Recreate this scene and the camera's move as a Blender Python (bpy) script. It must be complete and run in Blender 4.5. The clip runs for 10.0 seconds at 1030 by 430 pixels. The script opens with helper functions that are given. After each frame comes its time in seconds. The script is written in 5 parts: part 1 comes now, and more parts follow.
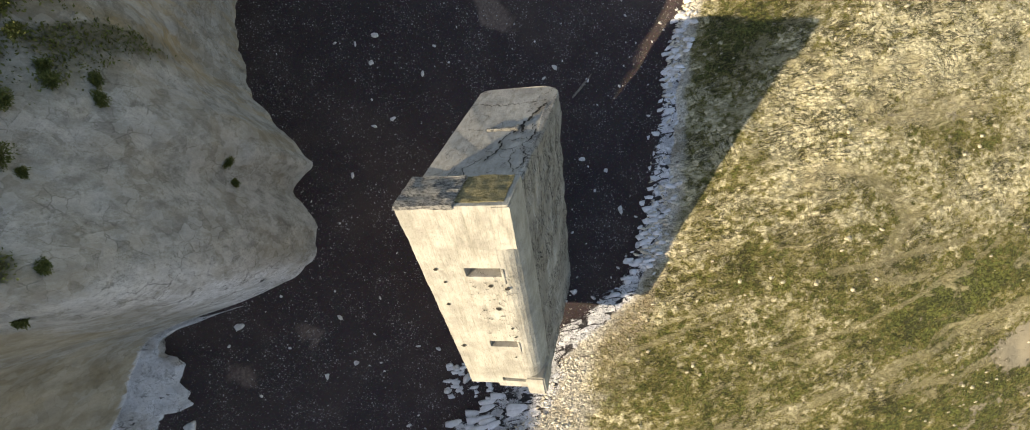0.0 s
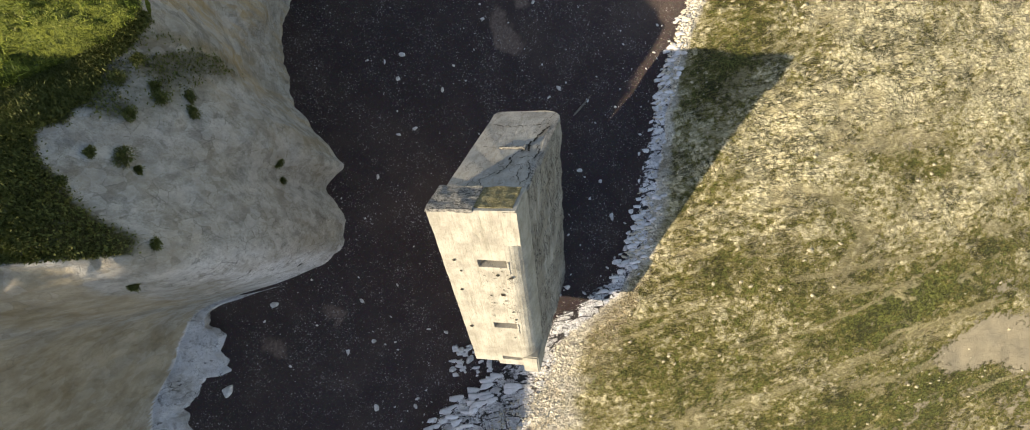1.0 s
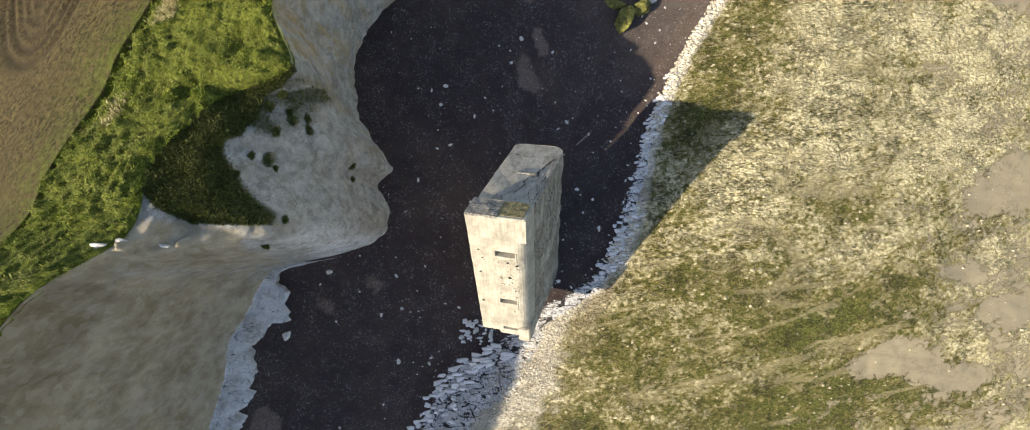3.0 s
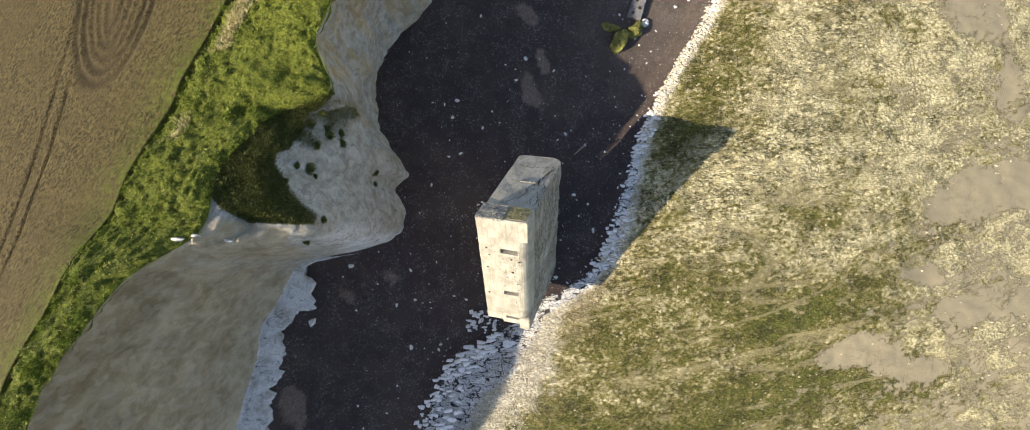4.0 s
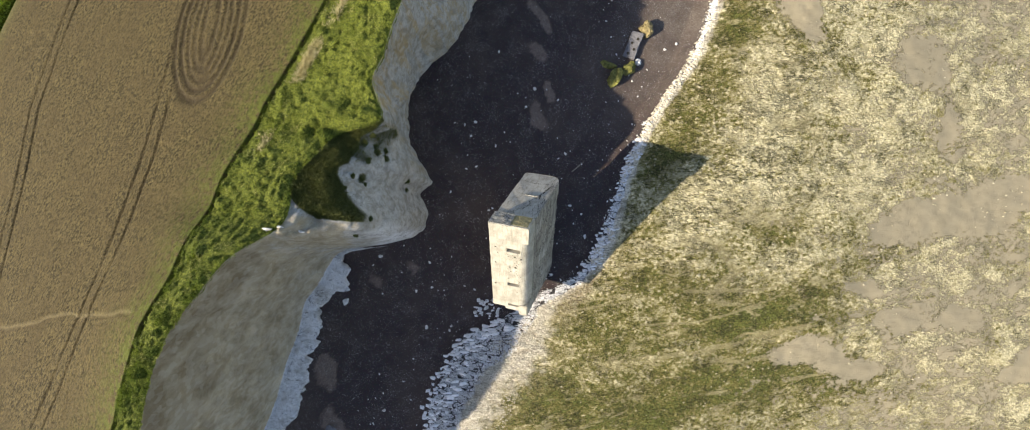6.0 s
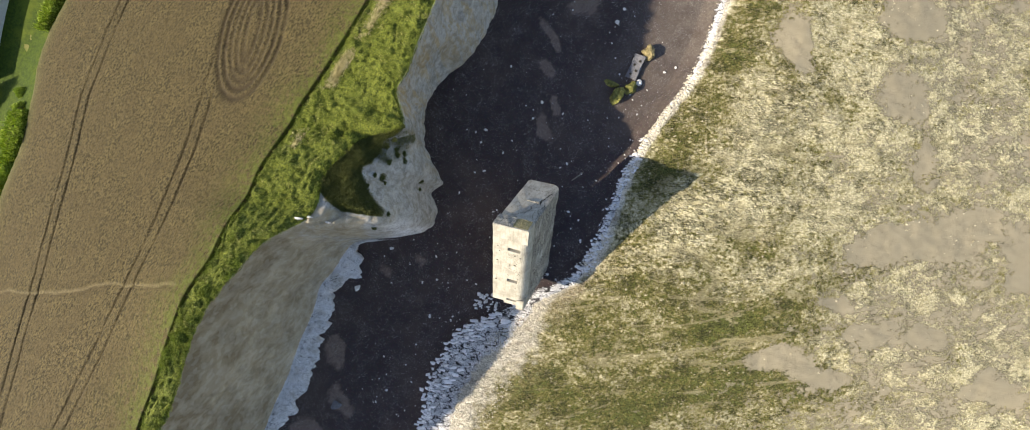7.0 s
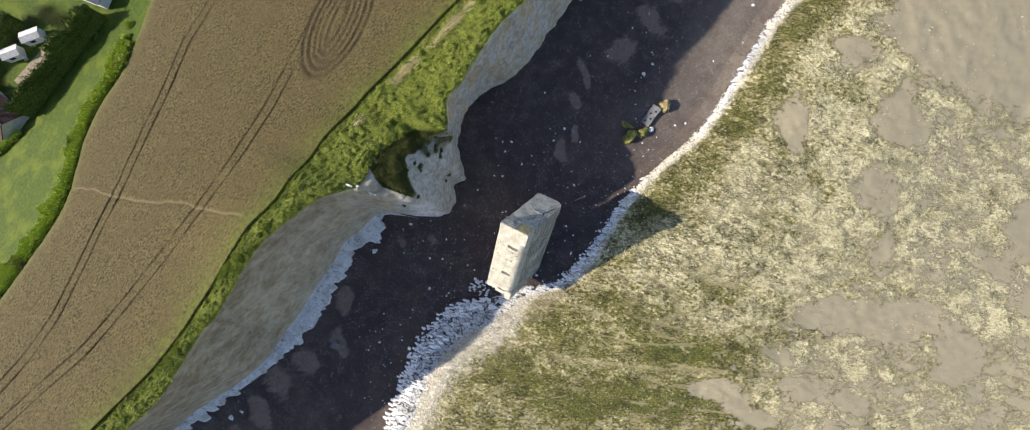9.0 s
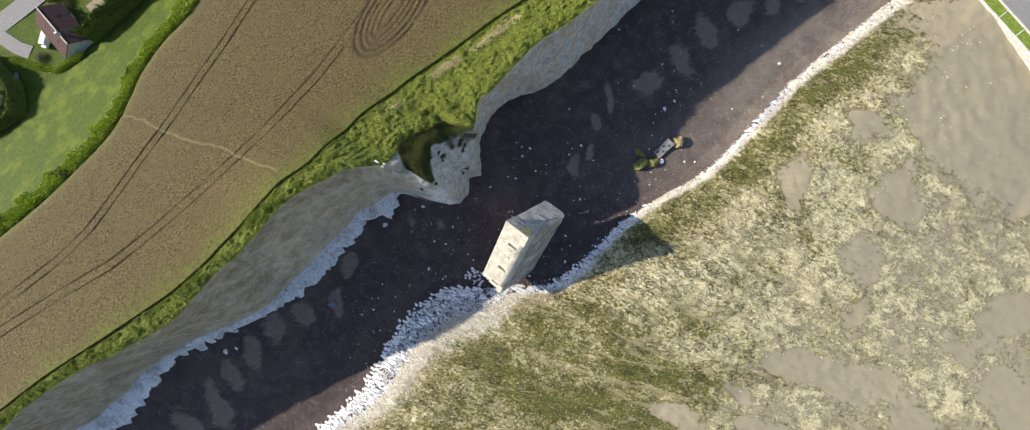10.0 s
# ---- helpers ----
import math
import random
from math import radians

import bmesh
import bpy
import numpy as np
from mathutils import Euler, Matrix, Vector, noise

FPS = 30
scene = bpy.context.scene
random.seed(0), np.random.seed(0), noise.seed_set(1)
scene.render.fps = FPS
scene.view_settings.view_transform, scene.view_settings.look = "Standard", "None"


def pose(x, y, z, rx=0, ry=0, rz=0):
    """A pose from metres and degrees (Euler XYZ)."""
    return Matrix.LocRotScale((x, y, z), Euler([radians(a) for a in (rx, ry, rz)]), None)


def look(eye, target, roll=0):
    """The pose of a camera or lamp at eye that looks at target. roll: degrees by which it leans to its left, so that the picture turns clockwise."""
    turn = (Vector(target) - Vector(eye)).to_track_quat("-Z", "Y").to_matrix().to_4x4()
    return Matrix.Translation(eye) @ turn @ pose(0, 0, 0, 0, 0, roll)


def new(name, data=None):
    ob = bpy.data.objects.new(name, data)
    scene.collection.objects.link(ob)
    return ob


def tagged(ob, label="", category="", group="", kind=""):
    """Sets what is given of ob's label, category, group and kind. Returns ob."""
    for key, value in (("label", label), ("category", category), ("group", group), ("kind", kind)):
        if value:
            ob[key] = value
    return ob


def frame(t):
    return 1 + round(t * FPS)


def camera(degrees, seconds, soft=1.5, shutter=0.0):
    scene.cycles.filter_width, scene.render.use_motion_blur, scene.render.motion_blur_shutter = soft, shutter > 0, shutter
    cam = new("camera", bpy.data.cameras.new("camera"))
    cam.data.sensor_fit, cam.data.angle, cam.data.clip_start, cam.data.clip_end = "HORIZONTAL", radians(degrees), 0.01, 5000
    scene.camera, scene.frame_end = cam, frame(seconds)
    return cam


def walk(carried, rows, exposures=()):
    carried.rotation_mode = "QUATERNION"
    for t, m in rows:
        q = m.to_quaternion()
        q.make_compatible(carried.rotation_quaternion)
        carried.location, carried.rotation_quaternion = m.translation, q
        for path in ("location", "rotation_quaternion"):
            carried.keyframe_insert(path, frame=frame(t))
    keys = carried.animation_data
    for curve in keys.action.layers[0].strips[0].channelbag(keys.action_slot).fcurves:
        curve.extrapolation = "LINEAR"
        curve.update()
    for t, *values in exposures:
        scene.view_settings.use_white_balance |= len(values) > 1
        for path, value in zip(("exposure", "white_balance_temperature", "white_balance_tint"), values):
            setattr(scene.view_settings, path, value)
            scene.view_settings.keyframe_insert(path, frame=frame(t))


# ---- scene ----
cam = camera(101.5, 10.0, soft=1.0)
METRES, EYE, TILT, LEAN, TURN = 70.0, 43.5, -86.7, 0.0, 0.0
ROWS = [
    (0.0, 0.0, 0.0, 0.0, 0.0, 0.0, -0.0),
    (0.5, -0.0018, -0.0415, 0.0019, 0.04, -0.03, -1.2),
    (1.0, -0.0046, -0.0887, 0.0038, 0.12, 0.0, -2.4),
    (1.5, -0.007, -0.1333, 0.005, 0.25, 0.01, -4.18),
    (2.0, -0.0105, -0.1868, 0.0079, 0.36, 0.0, -5.57),
    (2.5, -0.0124, -0.2328, 0.0098, 0.48, 0.03, -6.89),
    (4.0, -0.0174, -0.3884, 0.0192, 0.77, -0.11, -8.64),
    (4.5, -0.0186, -0.4354, 0.023, 0.85, -0.17, -8.75),
    (5.0, -0.0192, -0.4862, 0.0267, 0.98, -0.13, -9.19),
    (5.5, -0.0197, -0.5325, 0.0304, 1.13, -0.17, -10.18),
    (7.0, -0.0203, -0.6867, 0.0412, 1.56, -0.23, -14.79),
    (7.5, -0.0195, -0.736, 0.045, 1.74, -0.28, -17.0),
    (8.0, -0.0185, -0.7947, 0.0489, 1.98, -0.37, -19.97),
    (8.5, -0.018, -0.8434, 0.0519, 2.25, -0.48, -22.99),
    (9.0, -0.0172, -0.8957, 0.0543, 2.58, -0.59, -27.24),
    (9.5, -0.0167, -0.9428, 0.056, 3.02, -0.81, -31.93),
    (10.0, -0.0159, -0.9977, 0.0574, 3.59, -1.12, -38.08),
]
walk(cam, [(t, pose(0, 0, EYE, TILT, LEAN, TURN) @ pose(METRES * x, METRES * y, METRES * z, 90 + pitch, roll, yaw)) for t, x, y, z, yaw, pitch, roll in ROWS],
     [(0, 0.38, 7500, 14), (2.5, 0.45, 7200, 14), (5, 0.5, 7000, 14), (7.5, 0.47, 6650, 14.5), (10, 0.44, 6300, 15)])

# ---- world, sun ----
SUN_WAY = Vector((33.7, 22.3, -23.3)).normalized()  # the way the sunlight travels
world = bpy.data.worlds.new("world")
scene.world = world
world.use_nodes = True
sky = world.node_tree.nodes.new("ShaderNodeTexSky")
sky.sky_type, sky.sun_disc = "NISHITA", False
sky.sun_elevation = math.asin(-SUN_WAY.z)
sky.sun_rotation = math.atan2(-SUN_WAY.x, -SUN_WAY.y)
world.node_tree.links.new(sky.outputs[0], world.node_tree.nodes["Background"].inputs[0])
world.node_tree.nodes["Background"].inputs[1].default_value = 0.15
sun = new("sun", bpy.data.lights.new("sun", "SUN"))
sun.data.energy, sun.data.angle, sun.data.color = 6.1, radians(0.6), (1.0, 0.91, 0.73)
sun.matrix_world = look((0, 0, 200), Vector((0, 0, 200)) + SUN_WAY)


# ---- materials ----
class Nodes:
    """A small writer of node materials."""

    def __init__(self, name, rough=0.9):
        self.mat = bpy.data.materials.new(name)
        self.mat.use_nodes = True
        self.nt = self.mat.node_tree
        self.bsdf = self.nt.nodes["Principled BSDF"]
        self.bsdf.inputs["Roughness"].default_value = rough
        self.bsdf.inputs["Specular IOR Level"].default_value = 0.25
        self.co = self.nt.nodes.new("ShaderNodeNewGeometry").outputs["Position"]

    def put(self, socket, value):
        if hasattr(value, "is_linked"):
            self.nt.links.new(value, socket)
        elif isinstance(value, tuple) and len(value) == 3 and socket.type == "RGBA":
            socket.default_value = (*value, 1)
        else:
            socket.default_value = value

    def noise(self, scale, detail=4, rough=0.55, co=None, warp=0.0):
        n = self.nt.nodes.new("ShaderNodeTexNoise")
        self.put(n.inputs["Vector"], co or self.co)
        n.inputs["Scale"].default_value, n.inputs["Detail"].default_value = scale, detail
        n.inputs["Roughness"].default_value, n.inputs["Distortion"].default_value = rough, warp
        return n.outputs["Fac"]

    def cells(self, scale, co=None, feature="F1", out="Distance", rand=1.0):
        n = self.nt.nodes.new("ShaderNodeTexVoronoi")
        n.feature = feature
        self.put(n.inputs["Vector"], co or self.co)
        n.inputs["Scale"].default_value, n.inputs["Randomness"].default_value = scale, rand
        return n.outputs[out]

    def turn(self, angle, sx, sy, sz=1.0):
        n = self.nt.nodes.new("ShaderNodeMapping")
        n.vector_type = "POINT"
        a = self.nt.nodes.new("ShaderNodeVectorRotate")
        a.rotation_type = "Z_AXIS"
        self.put(a.inputs["Vector"], self.co)
        a.inputs["Angle"].default_value = radians(-angle)
        self.put(n.inputs["Vector"], a.outputs[0])
        n.inputs["Scale"].default_value = (sx, sy, sz)
        return n.outputs[0]

    def warp(self, co, amount, scale):
        n = self.nt.nodes.new("ShaderNodeTexNoise")
        self.put(n.inputs["Vector"], co)
        n.inputs["Scale"].default_value, n.inputs["Detail"].default_value = scale, 3
        a = self.nt.nodes.new("ShaderNodeVectorMath")
        a.operation = "MULTIPLY_ADD"
        self.put(a.inputs[0], n.outputs["Color"])
        a.inputs[1].default_value = (amount,) * 3
        self.put(a.inputs[2], co)
        return a.outputs[0]

    def attr(self, name):
        n = self.nt.nodes.new("ShaderNodeAttribute")
        n.attribute_name = name
        return n.outputs["Fac"]

    def random(self):
        return self.nt.nodes.new("ShaderNodeObjectInfo").outputs["Random"]

    def island(self):
        return self.nt.nodes.new("ShaderNodeNewGeometry").outputs["Random Per Island"]

    def math(self, op, a, b=0.0, clamp=False):
        n = self.nt.nodes.new("ShaderNodeMath")
        n.operation, n.use_clamp = op, clamp
        self.put(n.inputs[0], a), self.put(n.inputs[1], b)
        return n.outputs[0]

    def step(self, v, lo, hi, a=0.0, b=1.0):
        n = self.nt.nodes.new("ShaderNodeMapRange")
        n.interpolation_type = "SMOOTHSTEP"
        for i, x in zip(("Value", "From Min", "From Max", "To Min", "To Max"), (v, lo, hi, a, b)):
            self.put(n.inputs[i], x)
        return n.outputs[0]

    def mix(self, f, a, b, mode="MIX"):
        n = self.nt.nodes.new("ShaderNodeMix")
        n.data_type, n.blend_type = "RGBA", mode
        self.put(n.inputs[0], f), self.put(n.inputs[6], a), self.put(n.inputs[7], b)
        return n.outputs[2]

    def ramp(self, v, *stops):
        n = self.nt.nodes.new("ShaderNodeValToRGB")
        e = n.color_ramp.elements
        while len(e) < len(stops):
            e.new(0.5)
        for el, (p, c) in zip(e, stops):
            el.position, el.color = p, (*c, 1)
        self.put(n.inputs[0], v)
        return n.outputs[0]

    def done(self, colour, bump=None, strength=0.5, distance=0.1, rough=None):
        self.put(self.bsdf.inputs["Base Color"], colour)
        if rough is not None:
            self.put(self.bsdf.inputs["Roughness"], rough)
        if bump is not None:
            b = self.nt.nodes.new("ShaderNodeBump")
            b.inputs["Strength"].default_value, b.inputs["Distance"].default_value = strength, distance
            self.put(b.inputs["Height"], bump)
            self.put(self.bsdf.inputs["Normal"], b.outputs[0])
        return self.mat


def mat_foreshore():
    n = Nodes("foreshore", 0.85)
    shore, band = n.attr("shore"), n.attr("band")
    # flint shingle
    peb = n.cells(7.0)
    peb_tone = n.cells(5.0, out="Color")
    shingle = n.mix(n.noise(0.25, 5), (0.032, 0.0225, 0.0235), (0.062, 0.046, 0.042))
    shingle = n.mix(0.75, shingle, n.mix(1.0, shingle, n.mix(0.5, (1.6, 1.6, 1.6), peb_tone), "MULTIPLY"))
    shingle = n.mix(n.step(n.noise(0.07, 5, 0.65), 0.45, 0.65, 0.0, 0.55), shingle, (0.085, 0.062, 0.05))
    broken = n.noise(0.55, 7, 0.75, n.turn(52, 0.4, 1.0), 0.5)
    cusp = n.math("ADD", n.attr("cusp"), n.math("MULTIPLY", n.math("SUBTRACT", broken, 0.5), 1.3))
    cusp = n.math("MULTIPLY", n.step(cusp, 0.30, 0.62), n.step(n.attr("cusp"), 0.06, 0.3))
    shingle = n.mix(n.math("MULTIPLY", cusp, 0.85), shingle, n.mix(peb_tone, (0.115, 0.082, 0.064), (0.235, 0.178, 0.142)))
    # The sunlit northern shingle is painted paler here.
    shingle = n.mix(n.math("MULTIPLY", n.attr("dry"), n.step(n.noise(0.12, 6, 0.7), 0.3, 0.6, 0.35, 0.85)), shingle, n.mix(peb_tone, (0.12, 0.099, 0.079), (0.25, 0.213, 0.172)))
    dusty = n.step(n.noise(0.35, 5, 0.7), 0.36, 0.66)
    for size, reach, much, tone in ((11.0, 0.34, 0.5, (0.19, 0.17, 0.16)), (5.2, 0.25, 0.6, (0.38, 0.355, 0.335)), (2.6, 0.15, 0.6, (0.58, 0.555, 0.52)), (1.2, 0.08, 0.6, (0.64, 0.62, 0.58))):
        chance = n.cells(size, out="Color")
        seen = n.step(chance, n.step(dusty, 0.0, 1.0, 0.58, 0.40), n.step(dusty, 0.0, 1.0, 0.8, 0.66), 0.0, n.step(dusty, 0.0, 1.0, reach, reach * 1.5))
        speck = n.step(n.cells(size), seen, n.math("MULTIPLY", seen, 0.7))
        shingle = n.mix(n.math("MULTIPLY", speck, much), shingle, tone)
    # chalk platform with weed, bed by bed along the strike
    lay = n.turn(17, 0.55, 1.15)
    patch = n.noise(0.11, 5, 0.62, n.turn(19, 0.55, 1.0), 0.5)
    bed, clump = n.noise(0.55, 8, 0.72, lay, 0.7), n.noise(1.6, 6, 0.75, n.turn(17, 0.75, 1.1), 0.5)
    knob = n.warp(n.turn(17, 0.8, 1.1), 0.45, 2.4)
    mid, dome = n.cells(2.1, knob, out="Color"), n.cells(2.1, knob)
    small = n.cells(6.5, n.warp(n.turn(17, 0.75, 1.1), 0.2, 5.0), out="Color")
    fine = n.noise(5.0, 5, 0.75)
    chalk = n.mix(n.step(fine, 0.34, 0.60), (0.56, 0.50, 0.285), (0.83, 0.765, 0.505))
    chalk = n.mix(n.math("MULTIPLY", n.step(dome, 0.44, 0.56), 0.5), chalk, (0.36, 0.31, 0.15))
    chalk = n.mix(n.math("MULTIPLY", n.step(mid, 0.45, 0.62), 0.35), chalk, (0.52, 0.46, 0.26))
    weed = n.mix(n.step(small, 0.2, 0.8), (0.15, 0.137, 0.032), (0.36, 0.325, 0.105))
    deep = n.mix(n.step(small, 0.2, 0.8), (0.048, 0.054, 0.012), (0.155, 0.168, 0.038))
    sand = n.mix(n.noise(0.35, 5), (0.262, 0.228, 0.148), (0.335, 0.295, 0.202))
    mud = n.mix(n.step(small, 0.2, 0.8), (0.37, 0.325, 0.155), (0.565, 0.51, 0.27))
    w = n.math("ADD", n.attr("weed"), n.math("MULTIPLY", n.math("SUBTRACT", patch, 0.5), 0.75))
    for value, weight in ((bed, 0.95), (clump, 0.9), (mid, 0.36), (small, 0.26), (fine, 0.45)):
        w = n.math("ADD", w, n.math("MULTIPLY", n.math("SUBTRACT", value, 0.5), weight))
    reef = n.mix(n.step(w, 0.40, 0.46), chalk, mud)
    reef = n.mix(n.step(w, 0.52, 0.58), reef, weed)
    reef = n.mix(n.step(w, 0.68, 0.76), reef, deep)
    nick = n.math("ABSOLUTE", n.math("SUBTRACT", n.noise(1.3, 4, 0.62, n.turn(14, 0.4, 1.3), 1.4), 0.47))
    holes = n.math("MULTIPLY", n.step(nick, 0.045, 0.02), n.step(n.noise(0.25, 4, 0.6), 0.5, 0.62))
    stub = n.math("ABSOLUTE", n.math("SUBTRACT", n.noise(0.8, 4, 0.65, n.turn(-76, 0.4, 1.2), 1.0), 0.52))
    holes = n.math("MAXIMUM", holes, n.math("MULTIPLY", n.step(stub, 0.012, 0.005), n.step(n.noise(0.17, 3), 0.5, 0.6)))
    wave = n.math("ABSOLUTE", n.math("SUBTRACT", n.noise(0.8, 4, 0.55, n.turn(8, 0.5, 1.5), 1.3), 0.5))
    holes = n.math("MAXIMUM", holes, n.math("MULTIPLY", n.step(wave, 0.034, 0.018), n.math("MULTIPLY", n.attr("rift"), n.step(n.noise(0.5, 4, 0.6), 0.40, 0.50))))
    reef = n.mix(n.math("MULTIPLY", holes, 0.85), reef, (0.052, 0.052, 0.02))
    flat = n.step(n.noise(0.32, 8, 0.74, n.turn(19, 0.4, 1.0), 0.5), 0.555, 0.615)
    chan = n.step(n.math("ADD", n.attr("channel"), n.math("MULTIPLY", n.math("SUBTRACT", n.noise(0.7, 7, 0.75, n.turn(19, 0.4, 1.0)), 0.5), 2.6)), 0.55, 0.75)
    flat = n.math("MAXIMUM", n.math("MULTIPLY", flat, 0.7), n.math("MULTIPLY", chan, 0.6))
    reef = n.mix(flat, reef, n.mix(n.noise(1.0, 5), (0.36, 0.31, 0.165), (0.48, 0.425, 0.245)))
    sandy = n.math("ADD", n.attr("sand"), n.math("MULTIPLY", n.math("SUBTRACT", n.noise(0.22, 8, 0.72, n.turn(19, 0.6, 1.0)), 0.5), 2.5))
    sandy = n.math("SUBTRACT", sandy, n.math("ADD", n.math("MULTIPLY", n.math("SUBTRACT", bed, 0.5), 0.8), n.math("MULTIPLY", n.math("SUBTRACT", clump, 0.5), 1.2)))
    sandy = n.math("SUBTRACT", sandy, n.math("ADD", n.math("MULTIPLY", n.math("SUBTRACT", mid, 0.5), 0.3), n.math("MULTIPLY", n.math("SUBTRACT", small, 0.5), 0.2)))
    reef = n.mix(n.step(sandy, 0.40, 0.58), reef, sand)
    # white plates and boulders of the belt
    wob = n.math("ADD", band, n.math("MULTIPLY", n.math("SUBTRACT", n.noise(0.45, 6, 0.7), 0.5), 1.0))
    co = n.warp(n.turn(12, 0.36, 1.15), 1.5, 0.8)
    gap = n.cells(0.85, co, "DISTANCE_TO_EDGE")
    gaps = n.step(gap, 0.01, n.step(n.noise(0.6, 4), 0.35, 0.62, 0.02, 0.09))
    gaps = n.math("MAXIMUM", gaps, n.step(n.noise(0.9, 5, 0.7), 0.44, 0.56))
    missing = n.step(n.math("ADD", n.math("MULTIPLY", band, 1.6), n.cells(0.85, co, out="Color")), 0.20, 0.24)
    gaps = n.math("MULTIPLY", n.math("MAXIMUM", gaps, n.step(band, 0.05, 0.2)), missing)
    rift = n.math("ABSOLUTE", n.math("SUBTRACT", n.noise(0.75, 5, 0.62, n.turn(8, 0.3, 1.5), 0.9), 0.5))
    rift2 = n.math("ABSOLUTE", n.math("SUBTRACT", n.noise(0.6, 4, 0.6, n.turn(-70, 0.35, 1.0), 0.6), 0.5))
    open_ = n.math("MAXIMUM", n.math("MULTIPLY", n.step(rift, 0.011, 0.006), n.step(n.noise(0.5, 4, 0.6), 0.44, 0.5)), n.math("MULTIPLY", n.step(rift2, 0.012, 0.005), n.step(n.noise(0.3, 3), 0.45, 0.6)))
    open_ = n.math("MAXIMUM", open_, n.step(n.noise(0.8, 7, 0.78, n.turn(10, 0.3, 1.4)), 0.29, 0.27))
    crack = n.math("MULTIPLY", n.step(gap, 0.075, 0.05), n.step(n.noise(0.9, 4, 0.6), 0.47, 0.52))
    open_ = n.math("MAXIMUM", open_, crack)
    plate = n.mix(open_, n.mix(n.step(n.noise(2.2, 6, 0.75), 0.35, 0.6), (0.80, 0.80, 0.79), (0.94, 0.94, 0.935)), (0.06, 0.056, 0.055))
    rubble = n.mix(n.step(small, 0.15, 0.7), (0.64, 0.575, 0.43), (0.90, 0.85, 0.72))
    rubble = n.mix(n.step(n.noise(0.55, 6, 0.72, n.turn(15, 0.5, 1.0)), 0.54, 0.62, 0.0, 0.6), rubble, (0.45, 0.37, 0.235))
    rubble = n.mix(n.step(n.noise(1.7, 5, 0.78, n.turn(12, 0.7, 1.1)), 0.42, 0.36, 0.0, 0.75), rubble, (0.21, 0.18, 0.135))
    inner = n.math("ADD", band, n.math("MULTIPLY", n.math("SUBTRACT", n.noise(0.45, 6, 0.7), 0.5), 0.5))
    belt = n.mix(n.step(inner, 0.52, 0.62), plate, rubble)
    belt = n.mix(gaps, n.mix(n.step(band, 0.3, 0.7), (0.05, 0.046, 0.046), (0.17, 0.145, 0.105)), belt)
    edge = n.math("ADD", shore, n.math("MULTIPLY", n.math("SUBTRACT", n.noise(0.6, 6, 0.75, n.turn(15, 0.5, 1.3)), 0.5), 5.0))
    tan = n.mix(n.step(n.noise(1.6, 6, 0.72), 0.4, 0.6), (0.46, 0.37, 0.225), (0.60, 0.52, 0.36))
    out = n.mix(n.math("MULTIPLY", n.math("MULTIPLY", n.step(wob, 1.5, 1.25), n.attr("silt")), n.step(fine, 0.6, 0.5)), reef, tan)
    out = n.mix(n.step(n.math("ADD", wob, n.math("MULTIPLY", n.attr("silt"), 0.3)), 0.85, 1.2), belt, out)
    out = n.mix(n.step(edge, -0.1, 0.2), shingle, out)
    h = n.math("SUBTRACT", n.math("MULTIPLY", fine, -0.12), n.math("ADD", n.step(w, 0.40, 0.80, 0.0, 0.5), n.math("MULTIPLY", holes, 0.3)))
    h = n.math("SUBTRACT", h, n.math("ADD", n.math("MULTIPLY", dome, 0.26), n.math("MULTIPLY", clump, 0.3)))
    h = n.math("MULTIPLY", n.math("ADD", h, 0.62), n.step(shore, -1, 3, 0.02, 1.0))
    h = n.math("MULTIPLY", h, n.math("MULTIPLY", n.step(sandy, 0.42, 0.60, 1.0, 0.05), n.math("SUBTRACT", 1.0, n.math("MULTIPLY", flat, 0.8))))
    h = n.math("ADD", h, n.math("MULTIPLY", peb, n.step(shore, -2, 0, -0.035, -0.01)))
    h = n.math("ADD", h, n.math("MULTIPLY", n.math("MULTIPLY", gaps, n.step(wob, 0.9, 0.7, 0.0, 0.14)), n.step(edge, -0.1, 0.2)))
    return n.done(out, h, 1.0, 1.0)


